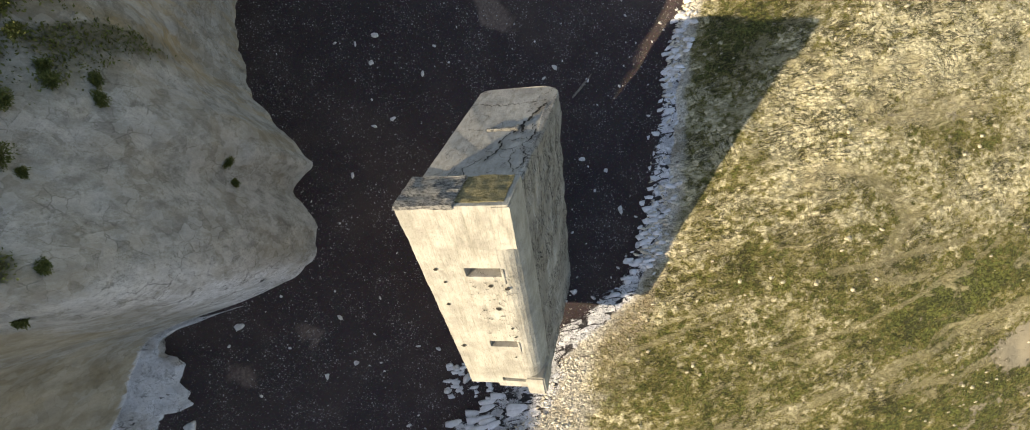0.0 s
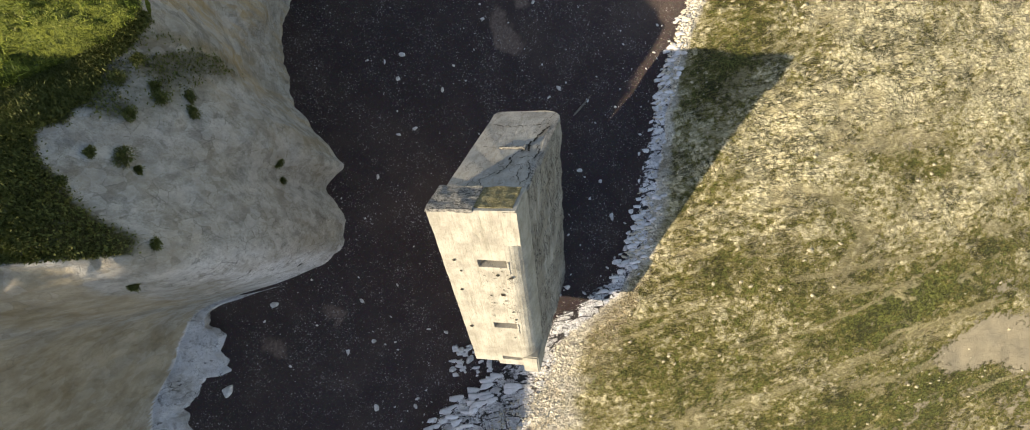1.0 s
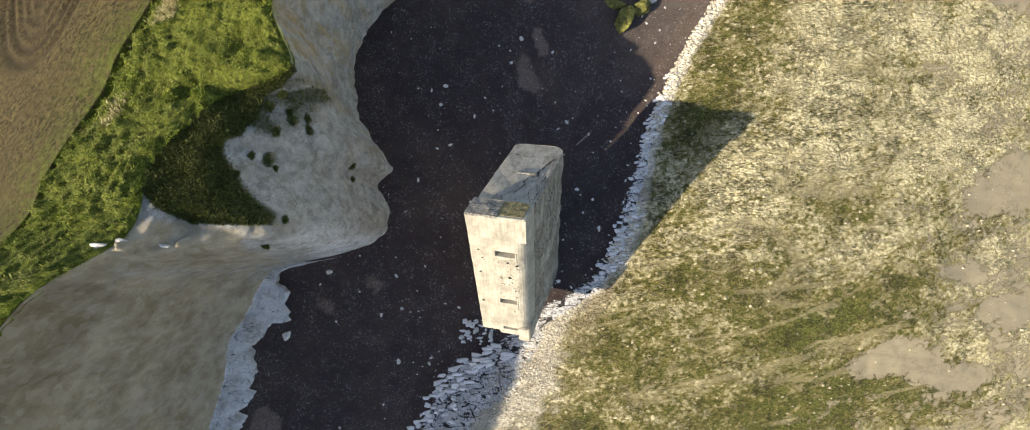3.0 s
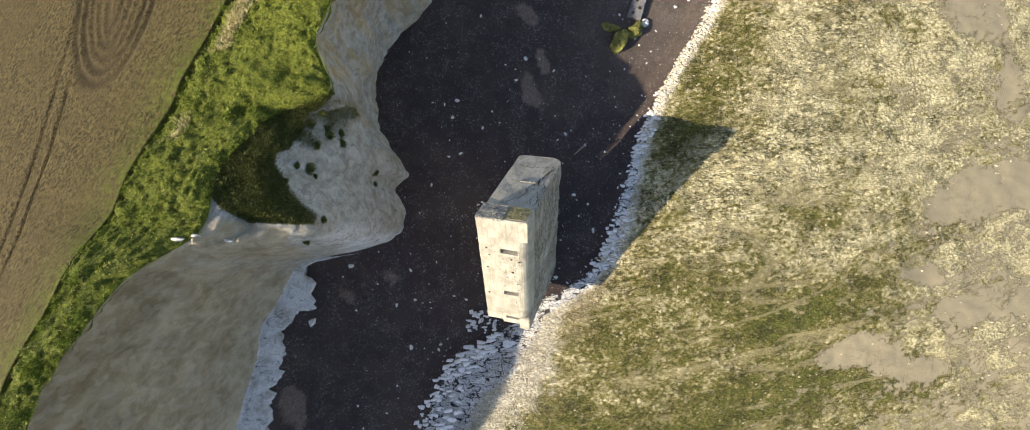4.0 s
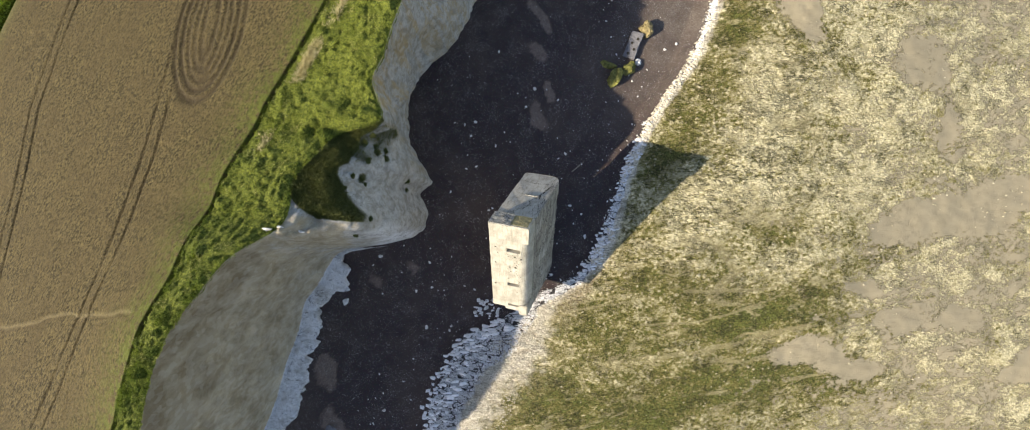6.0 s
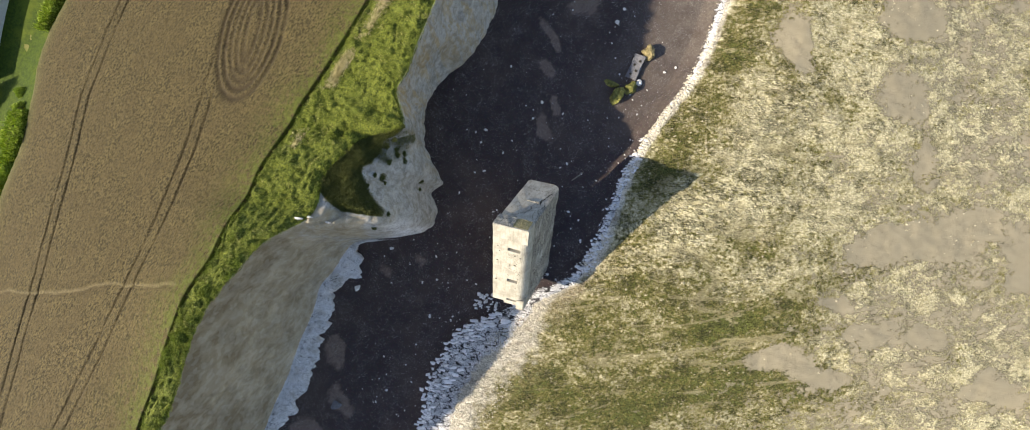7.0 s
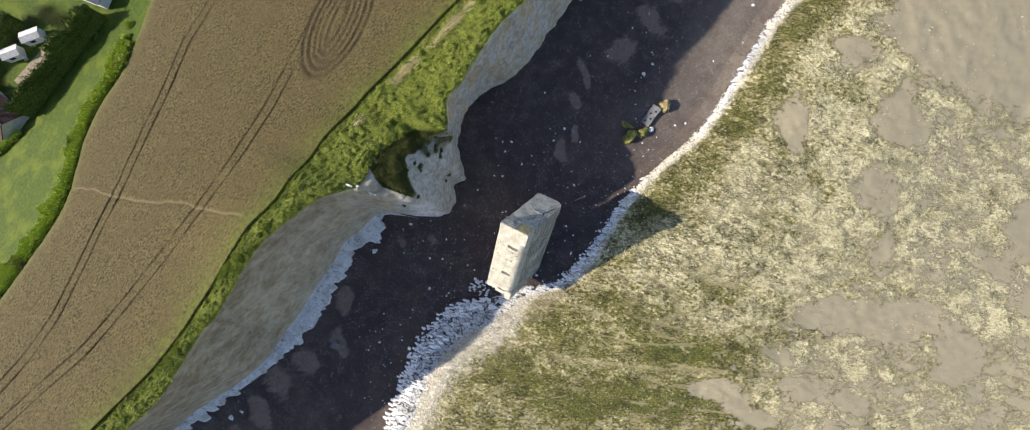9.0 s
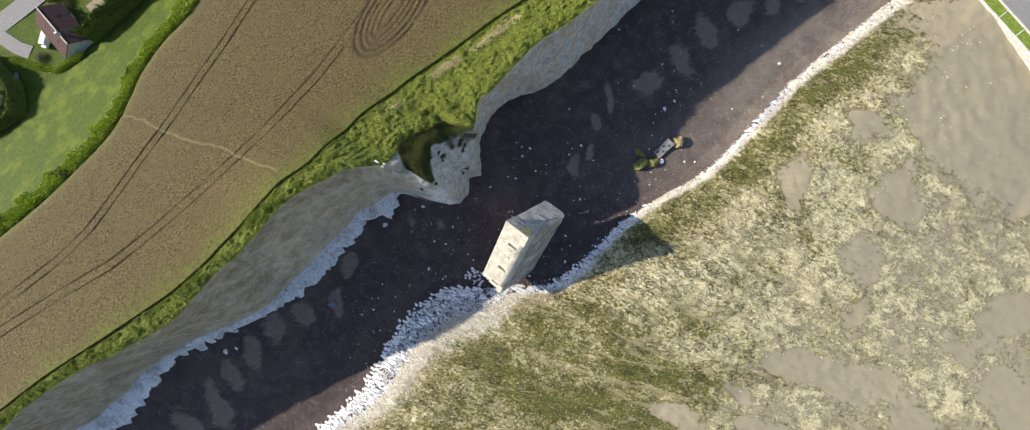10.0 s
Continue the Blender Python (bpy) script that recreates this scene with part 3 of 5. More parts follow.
cusp = np.zeros_like(X)
spots = [(-4, 38.8, 2.2), (2.8, 31, 2.0), (0.4, 26.5, 2.5), (-23, -13.4, 1.7), (-27.5, -17.4, 1.6), (-32.1, -36.3, 2.8), (-28.7, -45, 3.0), (-34.6, -52, 3.6), (-36.5, -60, 3.4), (-36.3, -69, 3.6), (-36.3, -78.4, 3.6), (-37.8, -89, 4.0),
         (-43, -97, 4.4), (-3.5, 47.4, 2.4), (0.8, 56.5, 2.6), (2.7, 65.8, 3.6), (3.4, 77.4, 4.0), (6.8, 89.1, 4.0), (9, 98, 4.0), (14, 110, 5.0)]
for cx, cy0, r in spots:  # pale cusps, drawn out down the slope of the beach
    across, down = (XW - cx) * 0.79 + (YW - cy0) * 0.62, -(XW - cx) * 0.62 + (YW - cy0) * 0.79
    cusp = np.maximum(cusp, (0.55 if -25 < cy0 < 0 else 1.0) * np.exp(-((across / (0.75 * r)) ** 2) - (down / (1.3 * r)) ** 2))


def ovals(items, strike=19):
    """Soft patches (x, y, half length along the strike, half width, amount), added up."""
    c, s_ = math.cos(radians(strike)), math.sin(radians(strike))
    out = np.zeros_like(X)
    for cx, cy0, a, b, much in items:
        a, b = a * 1.25, b * 1.25
        along, across = (XW - cx) * c + (YW - cy0) * s_, -(XW - cx) * s_ + (YW - cy0) * c
        out = out + much * np.exp(-((along / a) ** 2 + (across / b) ** 2) ** 1.5)
    return out


beds = ease(-(Y + 4 - 0.2 * (X - 14)), -4, 8) * (1 - ease(X, 60, 84))  # the weedy southern beds
fringe = np.exp(-(((shore - belt_width(np.clip(Y, -800, 800)) - 4.5) / 5.0) ** 2)) * ease(Y, 12, 19)  # the weedy strip behind the belt
weed = 0.415 + 0.115 * beds + 0.25 * fringe - 0.11 * ease(X, 52, 94)
weed = weed + ovals([(55.8, -2, 10, 4, 0.2), (46.4, -7.9, 9, 3, 0.18), (57, -18, 13, 4.5, 0.2), (32.7, -5.6, 8, 3, 0.14), (24.4, -3.6, 6, 3, 0.14), (19.8, -14.2, 8, 4, 0.1), (18.6, -25.5, 8, 5, 0.1), (14.6, -32.7, 8, 5, 0.1),
                     (75.5, -16.3, 7, 4, 0.15), (43, -26.6, 11, 5, 0.12), (31.5, -31, 9, 5, 0.1), (37.8, 3.6, 6, 3, 0.08), (52, 11, 7, 3, 0.08), (58, 73, 5, 4, 0.1)])
weed = weed - ovals([(44.5, 35.6, 8, 9, 0.12), (38, 62, 3, 7, 0.14), (65, 41, 9, 5, 0.1), (49, 21, 9, 4, 0.1), (67.6, 56, 7, 6, 0.1), (66, 26.4, 9, 4, 0.08), (85.4, 73, 5, 9, 0.15), (97, 47, 12, 5, 0.16), (77, 9, 8, 3, 0.15),
                     (89, -1, 6, 5, 0.16), (98.4, 8.5, 6, 5, 0.14), (118, 3, 9, 6, 0.14), (40.6, 42, 5, 6, 0.1), (91.7, 77, 7, 7, 0.14), (121, 47, 14, 7, 0.12), (30.6, 12, 3, 6, 0.12)])


def lines(items, scale=0.75):
    """Nearness to any of some plan lines, each with its half width."""
    out = np.zeros_like(X)
    for half, *pts in items:
        half = half * scale
        out = np.maximum(out, np.exp(-((np.abs(signed_distance(X, Y + 0.8 * fbm(X, Y, 6, 3, 61), pts)) / half) ** 2) * 0.7))
    return out


channel = lines([(0.5, (12.3, -12.1), (17.9, -9.3), (27.4, -6.6)), (0.55, (33.1, -3.3), (41.2, -1.7), (51.1, 0.6), (57.6, 4.3)), (0.5, (25.8, -11.9), (35.5, -9.8), (43.7, -6.3), (47.4, -4), (53.7, -0.2)),
                 (0.9, (40.1, -15.4), (45.9, -12.4), (51.5, -9.5), (62.4, -5.1)), (0.7, (41.9, -17.2), (47.4, -15.7), (58.7, -11.4)), (0.6, (59.7, -17.3), (73.3, -12.4)), (0.4, (13.9, -9.6), (18.7, -7.7), (23, -6.1)),
                 (0.6, (20, -22), (34, -17), (44, -13)), (0.7, (30, 17), (36, 18.5), (42, 18)), (1.2, (44.8, 34.9), (57.4, 33.2)), (1.5, (38, 7), (43, 3), (40, -1))])
sandmap = np.clip((shore - 32) / 90, -0.35, 0.40) + 0.09 * ease(X, 48, 75) + 0.24 * fbm(X * 0.8 + Y * 0.3, Y * 1.2 - X * 0.3, 17, 4, 94) * ease(X, 42, 66)
pools = ovals([(96, 29, 11, 5, 1), (78, 22, 7, 4, 1), (115.5, 25, 7, 7, 1), (48.6, 57, 3.5, 7, 0.8), (61.6, -12, 7, 3, 0.9), (73.8, -11.8, 7, 3, 0.9), (79.6, 0, 5, 3, 0.9), (94, 4, 6, 2.6, 0.9), (114, -7, 9, 4, 1),
               (70.5, 72.7, 7, 7, 0.8), (83.4, 45, 3, 9, 0.8), (72, 104, 17, 8, 1), (46.4, 64.6, 4, 6, 0.7), (76, 77, 5, 8, 0.8)])
pools = pools + ovals([(53, 83, 6, 4, 0.8), (71, 6.2, 6, 2.6, 0.8), (72.5, 55, 8, 4, 0.7), (115, 51, 6, 4, 0.8), (123, 71, 9, 8, 1), (139, 50, 11, 8, 1), (72, 130, 22, 13, 1), (100, 110, 26, 14, 1)])
sandmap = np.maximum(sandmap, -0.15 + 1.35 * np.clip(pools, 0, 1))
crag = np.abs(fbm(X * 0.75 + Y * 0.25, Y * 1.15 - X * 0.35, 1.7, 3, 17))
Z = beach_z(X, Y) + (0.22 * fbm(X, Y, 3.0, 3, 5) - 0.5 * np.clip(0.22 - crag, 0, 0.22) * (sandmap < 0.4)) * reefy + 0.25 * fbm(X, Y, 14, 2, 6)
Z = Z - 45 * ease(cliff_foot(Y) - 5 - X, 0, 12)  # the sheet dives under the land
# dry marks the sunlit northern strip, whose shingle is painted paler.
ground = grid_mesh("ground", X, Y, Z, foreshore_m, shore=shore, band=band, cusp=cusp, weed=weed, sand=sandmap, channel=channel, rift=np.clip(0.12 + ovals([(35, 15, 8, 8, 1), (46, 22, 8, 6, 1), (44, 37, 8, 9, 0.8), (60, 28, 8, 5, 0.6), (40, -2, 9, 4, 0.6), (50, 48, 6, 6, 0.6)]), 0, 1), silt=0.1 + 0.9 * np.exp(-(((Y + 8) / 5.5) ** 2)), dry=np.clip((Y - 22) / 45, 0, 1) * np.clip((shore + 20) / 12, 0, 1))
tagged(ground, "dark flint shingle beach passing into a pale chalk reef with green weed", "beach", kind="structure")

# ---- cliff ----
cy = steps(-125, 110, 0.22, -890, 890)
q = np.concatenate([np.linspace(0, 1, 150), [1.04]])
CY, Q = np.meshgrid(cy, q, indexing="ij")
tx, fx = cliff_top(CY), cliff_foot(CY)
spur = np.exp(-(((CY - 3.5) / 8.5) ** 4))
ledge = 1 / (1 + np.exp(np.clip((CY + 8) / 1.3, -50, 50)))  # the wave-cut shelf south of the spur
power = 1.0 + 3.2 * spur + 1.6 * np.exp(-(((CY + 3.2) / 2.6) ** 2))
top_z, foot_z = land_z(tx, CY), beach_z(fx, CY) - 0.5
steep = np.clip(Q / (1 - (0.66 + 0.06 * fbm(CY, CY * 0, 7, 3, 33)) * ledge), 0, 1)
shelf_z = beach_z(fx, CY) + 1.6
low_z = foot_z + (shelf_z - foot_z) * ledge
CX = tx + (fx - tx) * Q
CZ = low_z + (top_z - low_z) * (1 - steep**power)
CZ = np.where(Q > 0.985, np.minimum(CZ, foot_z), CZ) - np.maximum(Q - 1, 0) * 40
rough_amp = np.clip(np.sin(np.clip(steep, 0, 1) * math.pi) * 1.6, 0.0, 1)
bulge = fbm(CY, CZ * 0.6, 7, 5, 8) * 1.1 + 0.3 * fbm(CY, CZ, 2.2, 5, 9)
jag = 3.0 * np.abs(fbm(CY, CY * 0, 4.5, 3, 12)) + 0.8 * (np.abs(fbm(CY, CY * 0, 1.3, 3, 19)) ** 0.7) + 0.55 * fbm(CY, CY * 0, 0.9, 3, 26) + 1.2 * ease(fbm(CY, CY * 0, 2.1, 2, 20), 0.05, 0.3) + 2.2 * fbm(CY, CY * 0, 11, 1, 25) - 1.7
CX = CX + bulge * rough_amp + jag * ledge * np.clip(Q * 4 - 3, 0, 1) + (0.5 + 0.5 * spur) * fbm(CY, CY * 0, 5, 2, 13) * (1 - ledge) * np.clip(Q * 3 - 2, 0, 1) + 1.2 * (np.abs(fbm(CY, CY * 0, 2.4, 4, 16)) - 0.25) * (1 - ledge) * np.clip(Q * 12 - 11, 0, 1)
CZ = CZ + ledge * (steep >= 1) * (Q < 0.985) * (0.35 * fbm(CX, CY * 2.2, 4, 4, 14) - 0.4 * np.clip((Q - 0.5) * 2, 0, 1))
fold = np.interp(Q, [0.1, 0.3, 0.46, 0.62, 0.7], [-6.4, -7.0, -6.2, -5.4, -4.8])  # a cleft beside the spur
inside = np.clip(Q / 0.1, 0, 1) * np.clip((0.72 - Q) / 0.1, 0, 1)
CZ = CZ - 1.6 * np.exp(-((CY - fold) / 0.55) ** 2) * inside
for c0, q0, c1, q1, up in ((-4.2, 0.28, -5.0, 0.40, 0.6), (-4.9, 0.03, -5.6, 0.22, 0.7), (-5.6, 0.2, -6.0, 0.33, 0.6), (-2.6, 0.32, -2.5, 0.56, 0.45)):  # small crests
    on = np.clip((Q - q0) / 0.03, 0, 1) * np.clip((q1 - Q) / 0.03, 0, 1)
    CZ = CZ + up * on * np.exp(-((CY - c0 - (c1 - c0) * (Q - q0) / (q1 - q0) - 0.25 * fbm(Q * 40, CY * 0, 3, 2, 34)) / 0.26) ** 2)
CZ = CZ + spur * 0.8 * fbm(CX, CY, 3, 5, 15) * rough_amp
CZ = CZ + 1.0 * np.exp(-(((CY + 3.2) / 1.7) ** 2)) * ease(Q, 0.5, 0.8) * np.clip((0.92 - Q) / 0.25, 0, 1)  # the crest of the spur
CZ = CZ - 2.0 * np.exp(-(((CY + 3.7) / 2.0) ** 4)) * ease(Q, 0.12, 0.26) * (1 - ease(Q, 0.48, 0.82))  # and the saddle behind it
soilmap = np.clip(1.12 - steep * 0.5, 0, 1.4) * ledge * (steep < 1) + 0.25 * np.exp(-((CY - 10) / 5) ** 2) * (Q < 0.5)
soilmap = soilmap + 0.75 * ledge * np.clip((0.13 + 0.05 * fbm(CY, CY * 0, 5, 3, 35) - Q) / 0.06, 0, 1) + 1.0 * np.clip((-CY - 38) / 16, 0, 1) * (steep < 1)
ochremap = (CY < 60) * np.clip(1.15 - 0.6 * Q, 0, 1) / (1 + np.exp(np.clip(-(CY - 15 + 6.5 * Q) / 0.6, -50, 50)))


def growth(y, f):
    """How thickly scrub covers the slope at y, f of the way down: 0 to 1."""
    low = np.interp(y, [-2.8, -2.4, -2.0, -0.6, 1.8, 3.8, 5, 5.8, 7.8, 9.8, 11.8, 13.6], [0.26, 0.54, 0.72, 0.66, 0.54, 0.44, 0.41, 0.45, 0.37, 0.30, 0.22, 0.12])
    full = np.clip((low + 0.05 * fbm(y, f * 20, 2.5, 3, 51) - f) / 0.03 + 0.5, 0, 1) * (f > np.clip(-0.12 * (y + 0.6), 0, 1)) * (y > -3) * (y < 13.6)
    thin = np.clip(0.35 + 1.0 * fbm(y, f * 18, 2.2, 4, 52), 0.1, 0.65) * np.clip((y - 5) / 2, 0, 1) * np.clip((0.66 - f) / 0.12, 0, 1) * np.clip((15 - y) / 2, 0, 1)
    return np.maximum(full, thin)


moss = growth(CY, Q)
soilmap = soilmap + 0.62 * np.clip((-2.4 - CY) / 0.6, 0, 1) * np.clip((CY + 8) / 1.5, 0, 1) * np.clip((0.66 - Q) / 0.1, 0, 1)
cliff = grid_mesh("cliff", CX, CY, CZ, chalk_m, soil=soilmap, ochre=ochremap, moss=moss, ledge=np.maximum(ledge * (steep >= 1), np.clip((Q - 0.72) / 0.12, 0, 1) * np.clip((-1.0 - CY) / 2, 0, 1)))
tagged(cliff, "weathered white chalk cliff with brown soil near its top", "cliff", kind="structure")

# ---- land above the cliff ----
py = steps(-125, 110, 0.8, -890, 890)
pd = np.array(list(np.arange(0, 24, 0.6)) + list(np.arange(24, 120, 2.0)) + list(np.geomspace(120, 2500, 14)))
PY, PD = np.meshgrid(py, pd, indexing="ij")
PX = cliff_top(PY) - PD
PZ = land_z(PX, PY) + 0.25 * fbm(PX, PY, 4, 3, 3) * np.clip(PD / 2, 0, 1) * (PD < 9)
land = grid_mesh("clifftop_ground", PX, PY, PZ, turf_m)
tagged(land, "rough turf ground along the edge of the cliff", "grassland", kind="structure")


# ---- wheat field ----
def line_distance(x, y, pts):
    return np.abs(signed_distance(x, y, pts))


tram_a = np.array([(-65.5, 21), (-64.2, 12.5), (-62.5, 1.2), (-62.3, -6.4), (-61.8, -16.9), (-62, -23.4), (-63.2, -33.1), (-65.7, -46.8), (-68.6, -59.5), (-74.7, -74.1), (-79.5, -85.9), (-89.7, -116)])
tram_b = np.array([(-105, 81), (-98.6, 30), (-98, 18), (-97.2, 6), (-93.2, -7.8), (-90.9, -17.1), (-87.6, -29.2), (-85.8, -40), (-83.8, -49.2), (-81.8, -59.5), (-82.1, -68.2), (-85.8, -83.2), (-97.5, -116)])
foot_path = np.array([(-102.8, -38), (-95.5, -35.4), (-89.7, -33.7), (-80.9, -31.2), (-73.4, -28), (-64, -24.2), (-55.4, -21.3), (-49.3, -19.6)])
fy = np.arange(-120, 105, 0.3)
fs = np.linspace(0, 1, 330)
FY, FS = np.meshgrid(fy, fs, indexing="ij")
FX = hedge_line(FY) + 1.0 + (field_edge(FY) - hedge_line(FY) - 1.0) * FS
ruts = np.zeros_like(FX)
for line in (tram_a, tram_b):
    d = line_distance(FX, FY, line)
    ruts = np.maximum(ruts, np.exp(-(((d - 1.25) / 0.21) ** 2)) * np.clip(0.75 + 0.5 * fbm(FX, FY, 5, 3, 24), 0.2, 1))
ring = math.atan2(0.22, 1)
ou, ov = (FX + 60.2) * math.cos(ring) + (FY - 25.6) * math.sin(ring), -(FX + 60.2) * math.sin(ring) + (FY - 25.6) * math.cos(ring)
for a, b in ((7.2, 14.4), (5.7, 12.6), (4.3, 10.8), (2.9, 9.0), (1.4, 6.6)):
    d = (np.sqrt((ou / a) ** 2 + (ov / b) ** 2) - 1) * a
    ruts = np.maximum(ruts, np.exp(-((d / 0.4) ** 2)) * np.clip(0.95 + 0.5 * fbm(FX, FY, 3, 3, 23), 0.3, 1) * (0.75 if a < 5 else 1.0))
weedy = np.exp(-np.clip(field_edge(FY) - FX, 0, 99) / 3.6) * np.clip(0.85 + 0.9 * fbm(FX, FY, 7, 4, 27), 0, 1)
trod = np.exp(-((line_distance(FX + 0.5 * fbm(FX, FY, 3, 3, 28), FY + 0.6 * fbm(FX, FY, 4, 3, 29), foot_path) / 0.26) ** 2))
FZ = land_z(FX, FY) + 0.85 + 0.07 * fbm(FX, FY, 1.2, 3, 21) - 0.4 * ruts - 0.25 * trod - 0.06 * np.abs(np.sin((FX * 0.93 - FY * 0.3) * 0.62 + 1.4 * fbm(FX, FY, 30, 2, 22)))
FZ[:, [0, -1]] -= 0.9
FZ[[0, -1], :] -= 0.9
wheat = grid_mesh("wheat_field", FX, FY, FZ, wheat_m, rut=ruts, trod=trod, weedy=weedy, margin=np.exp(-np.clip(FX - hedge_line(FY) - 1.0, 0, 99) / 1.3))
tagged(wheat, "ripe brown wheat field crossed by wheel tracks and a trodden path", "wheat field", kind="stuff")


# ---- the fallen blockhouse ----
BO = Vector((-6.55, 1.65, 21.05))
BU, BV, BW = Vector((0.131, -0.672, -0.736)).normalized(), Vector((0.984, 0.013, 0.18)).normalized(), Vector((0.262, 0.699, -0.664)).normalized()


def block_at(u, v, w):
    return BO + BU * u + BV * v + BW * w


def part(name, bm, material, parent, label="", fix=True):
    if fix:
        bmesh.ops.recalc_face_normals(bm, faces=bm.faces)
    me = bpy.data.meshes.new(name)
    bm.to_mesh(me)
    bm.free()
    if material:
        me.materials.append(material)
    ob = new(name, me)
    ob.parent = parent
    return tagged(ob, label)


def box_bm(a, b, bevel=0.0, seg=2, m=None):
    bm = bmesh.new()
    bmesh.ops.create_cube(bm, size=1)
    for v in bm.verts:
        v.co = Vector([a[i] + (b[i] - a[i]) * (v.co[i] + 0.5) for i in range(3)])
    if bevel:
        bmesh.ops.bevel(bm, geom=bm.edges[:], offset=bevel, segments=seg, affect="EDGES")
    if m:
        bm.transform(m)
    return bm


def cut_box(bm, cuts=9):
    """Cut a box's faces small, so that its edges can be broken."""
    bmesh.ops.subdivide_edges(bm, edges=bm.edges[:], cuts=cuts, use_grid_fill=True)
    bm.normal_update()
    return bm


def block_part(name, bm, material, parent, rough=0.0, label=""):
    """A part built in the block's own axes: kept as 'local', roughened a little and laid into the world."""
    layer = bm.verts.layers.float_vector.new("local")
    for v in bm.verts:
        v[layer] = v.co
        if rough:
            k = noise.noise(v.co * 0.55) * 1.0 + noise.noise(v.co * 1.7) * 0.6 + noise.noise(v.co * 4) * 0.3
            v.co += (v.normal if v.normal.length > 0 else Vector((1, 0, 0))) * rough * k
    for v in bm.verts:
        v.co = block_at(*v.co)
    return part(name, bm, material, parent, label)


def sweep_bm(us, profile, holes=()):
    """Rings of (v, w) swept along u, closed at both ends; holes = (u0, u1, v0, v1, depth) sunk into the w = 0 face."""
    bm = bmesh.new()
    rings = [[bm.verts.new((u + du, v, w)) for v, w, du in profile(u)] for u in us]
    n = len(rings[0])
    for a, b, u0, u1 in zip(rings, rings[1:], us, us[1:]):
        for i in range(n):
            q = (a[i], a[(i + 1) % n], b[(i + 1) % n], b[i])
            um, vm = (u0 + u1) / 2, (q[0].co.y + q[1].co.y) / 2
            hole = [h for h in holes if h[0] < um < h[1] and h[2] < vm < h[3]]
            if hole and max(x.co.z for x in q) < 0.3:
                continue
            bm.faces.new(q)
    bm.faces.new(rings[0])
    bm.faces.new(rings[-1][::-1])
    bm.normal_update()
    return bm


def fill_line(lo, hi, step, extra=()):
    k = max(2, int(round((hi - lo) / step)))
    return sorted(set([round(lo + (hi - lo) * i / k, 3) for i in range(k + 1)] + list(extra)))


SLOTS = [(5.15, 6.0, 2.8, 5.05, 1.3), (13.9, 14.75, 2.85, 4.95, 1.3), (20.15, 20.75, 2.9, 4.9, 1.0)]


def slab_profile(u):
    """Front slab: square-cornered at its head, broadly rounded below the notch."""
    r = 0.12 if u < 3.4 else 1.25
    vs_ = fill_line(0.05, 5.05, 0.42, (2.8, 2.85, 2.9, 4.9, 4.95))
    out = [(v, 0.0, 0.0) for v in vs_]
    for k in range(7):
        a = k / 6 * math.pi / 2
        out.append((6.3 - r + r * math.sin(a), r - r * math.cos(a), 0.0))
    out += [(6.3, 2.0, 0.0), (6.3, 2.62, 0.0)] + [(v, 2.62, 0.0) for v in (5, 3.5, 2, 0.5, 0.0)] + [(0.0, w, 0.0) for w in (2, 1.2, 0.5, 0.08)]
    return out


def body_profile(u):
    """Main body behind the slab, its far corner rounded off."""
    r = 1.7
    out = [(v, 2.6, 0.0) for v in (-0.2, 2, 4, 6.1)] + [(6.2, w, 0.0) for w in fill_line(3, 15.4 - r, 0.5)]
    for k in range(1, 8):
        a = k / 7 * math.pi / 2
        out.append((6.2 - r + r * math.cos(a), 15.4 - r + r * math.sin(a), 0.0))
    out += [(v, 15.4, 0.0) for v in (3.8, 2.8, 1.8, 0.9)]
    out += [(0.1, 15.3, 0.0), (-0.2, 15.0, 0.0)] + [(-0.2, w, 0.0) for w in fill_line(3, 14.4, 0.5)[::-1]]
    return out


blockhouse = tagged(new("blockhouse"), "fallen grey concrete blockhouse standing on its edge in the shingle", "bunker")
slab = block_part("front_slab", sweep_bm(fill_line(0, 21.2, 0.42, (3.4, 3.45) + tuple(x for h in SLOTS for x in h[:2])), slab_profile, SLOTS), concrete_m, blockhouse, 0.05, "sunlit board-marked front slab")
body = block_part("body", sweep_bm(fill_line(0.75, 24, 0.35), body_profile), side_m, blockhouse, 0.18, "cracked and eroded grey concrete body")
for u0, u1, v0, v1, d in SLOTS:
    # the sunk walls and floor of a firing slot
    bm = bmesh.new()
    c = [bm.verts.new((u, v, 0.0)) for u, v in ((u0, v0), (u0, v1), (u1, v1), (u1, v0))]
    e = [bm.verts.new((u, v, d)) for u, v in ((u0 + 0.15, v0 + 0.2), (u0 + 0.15, v1 - 0.2), (u1 - 0.1, v1 - 0.2), (u1 - 0.1, v0 + 0.2))]
    for i in range(4):
        bm.faces.new((c[i], c[(i + 1) % 4], e[(i + 1) % 4], e[i]))
    bm.faces.new(e)
    block_part("firing_slot", bm, side_m, slab, 0, "dark recessed firing slot")
    block_part("slot_jamb", box_bm((u0 + 0.1, v1 + 0.04, -0.07), (u1 + 0.75, v1 + 0.2, 0.1), 0.03), concrete_m, slab, 0, "pale concrete jamb of a slot")
block_part("head_course", cut_box(box_bm((-0.14, -0.02, -0.04), (0.08, 3.3, 2.64))), worn_m, blockhouse, 0.13, "dark weathered concrete course")
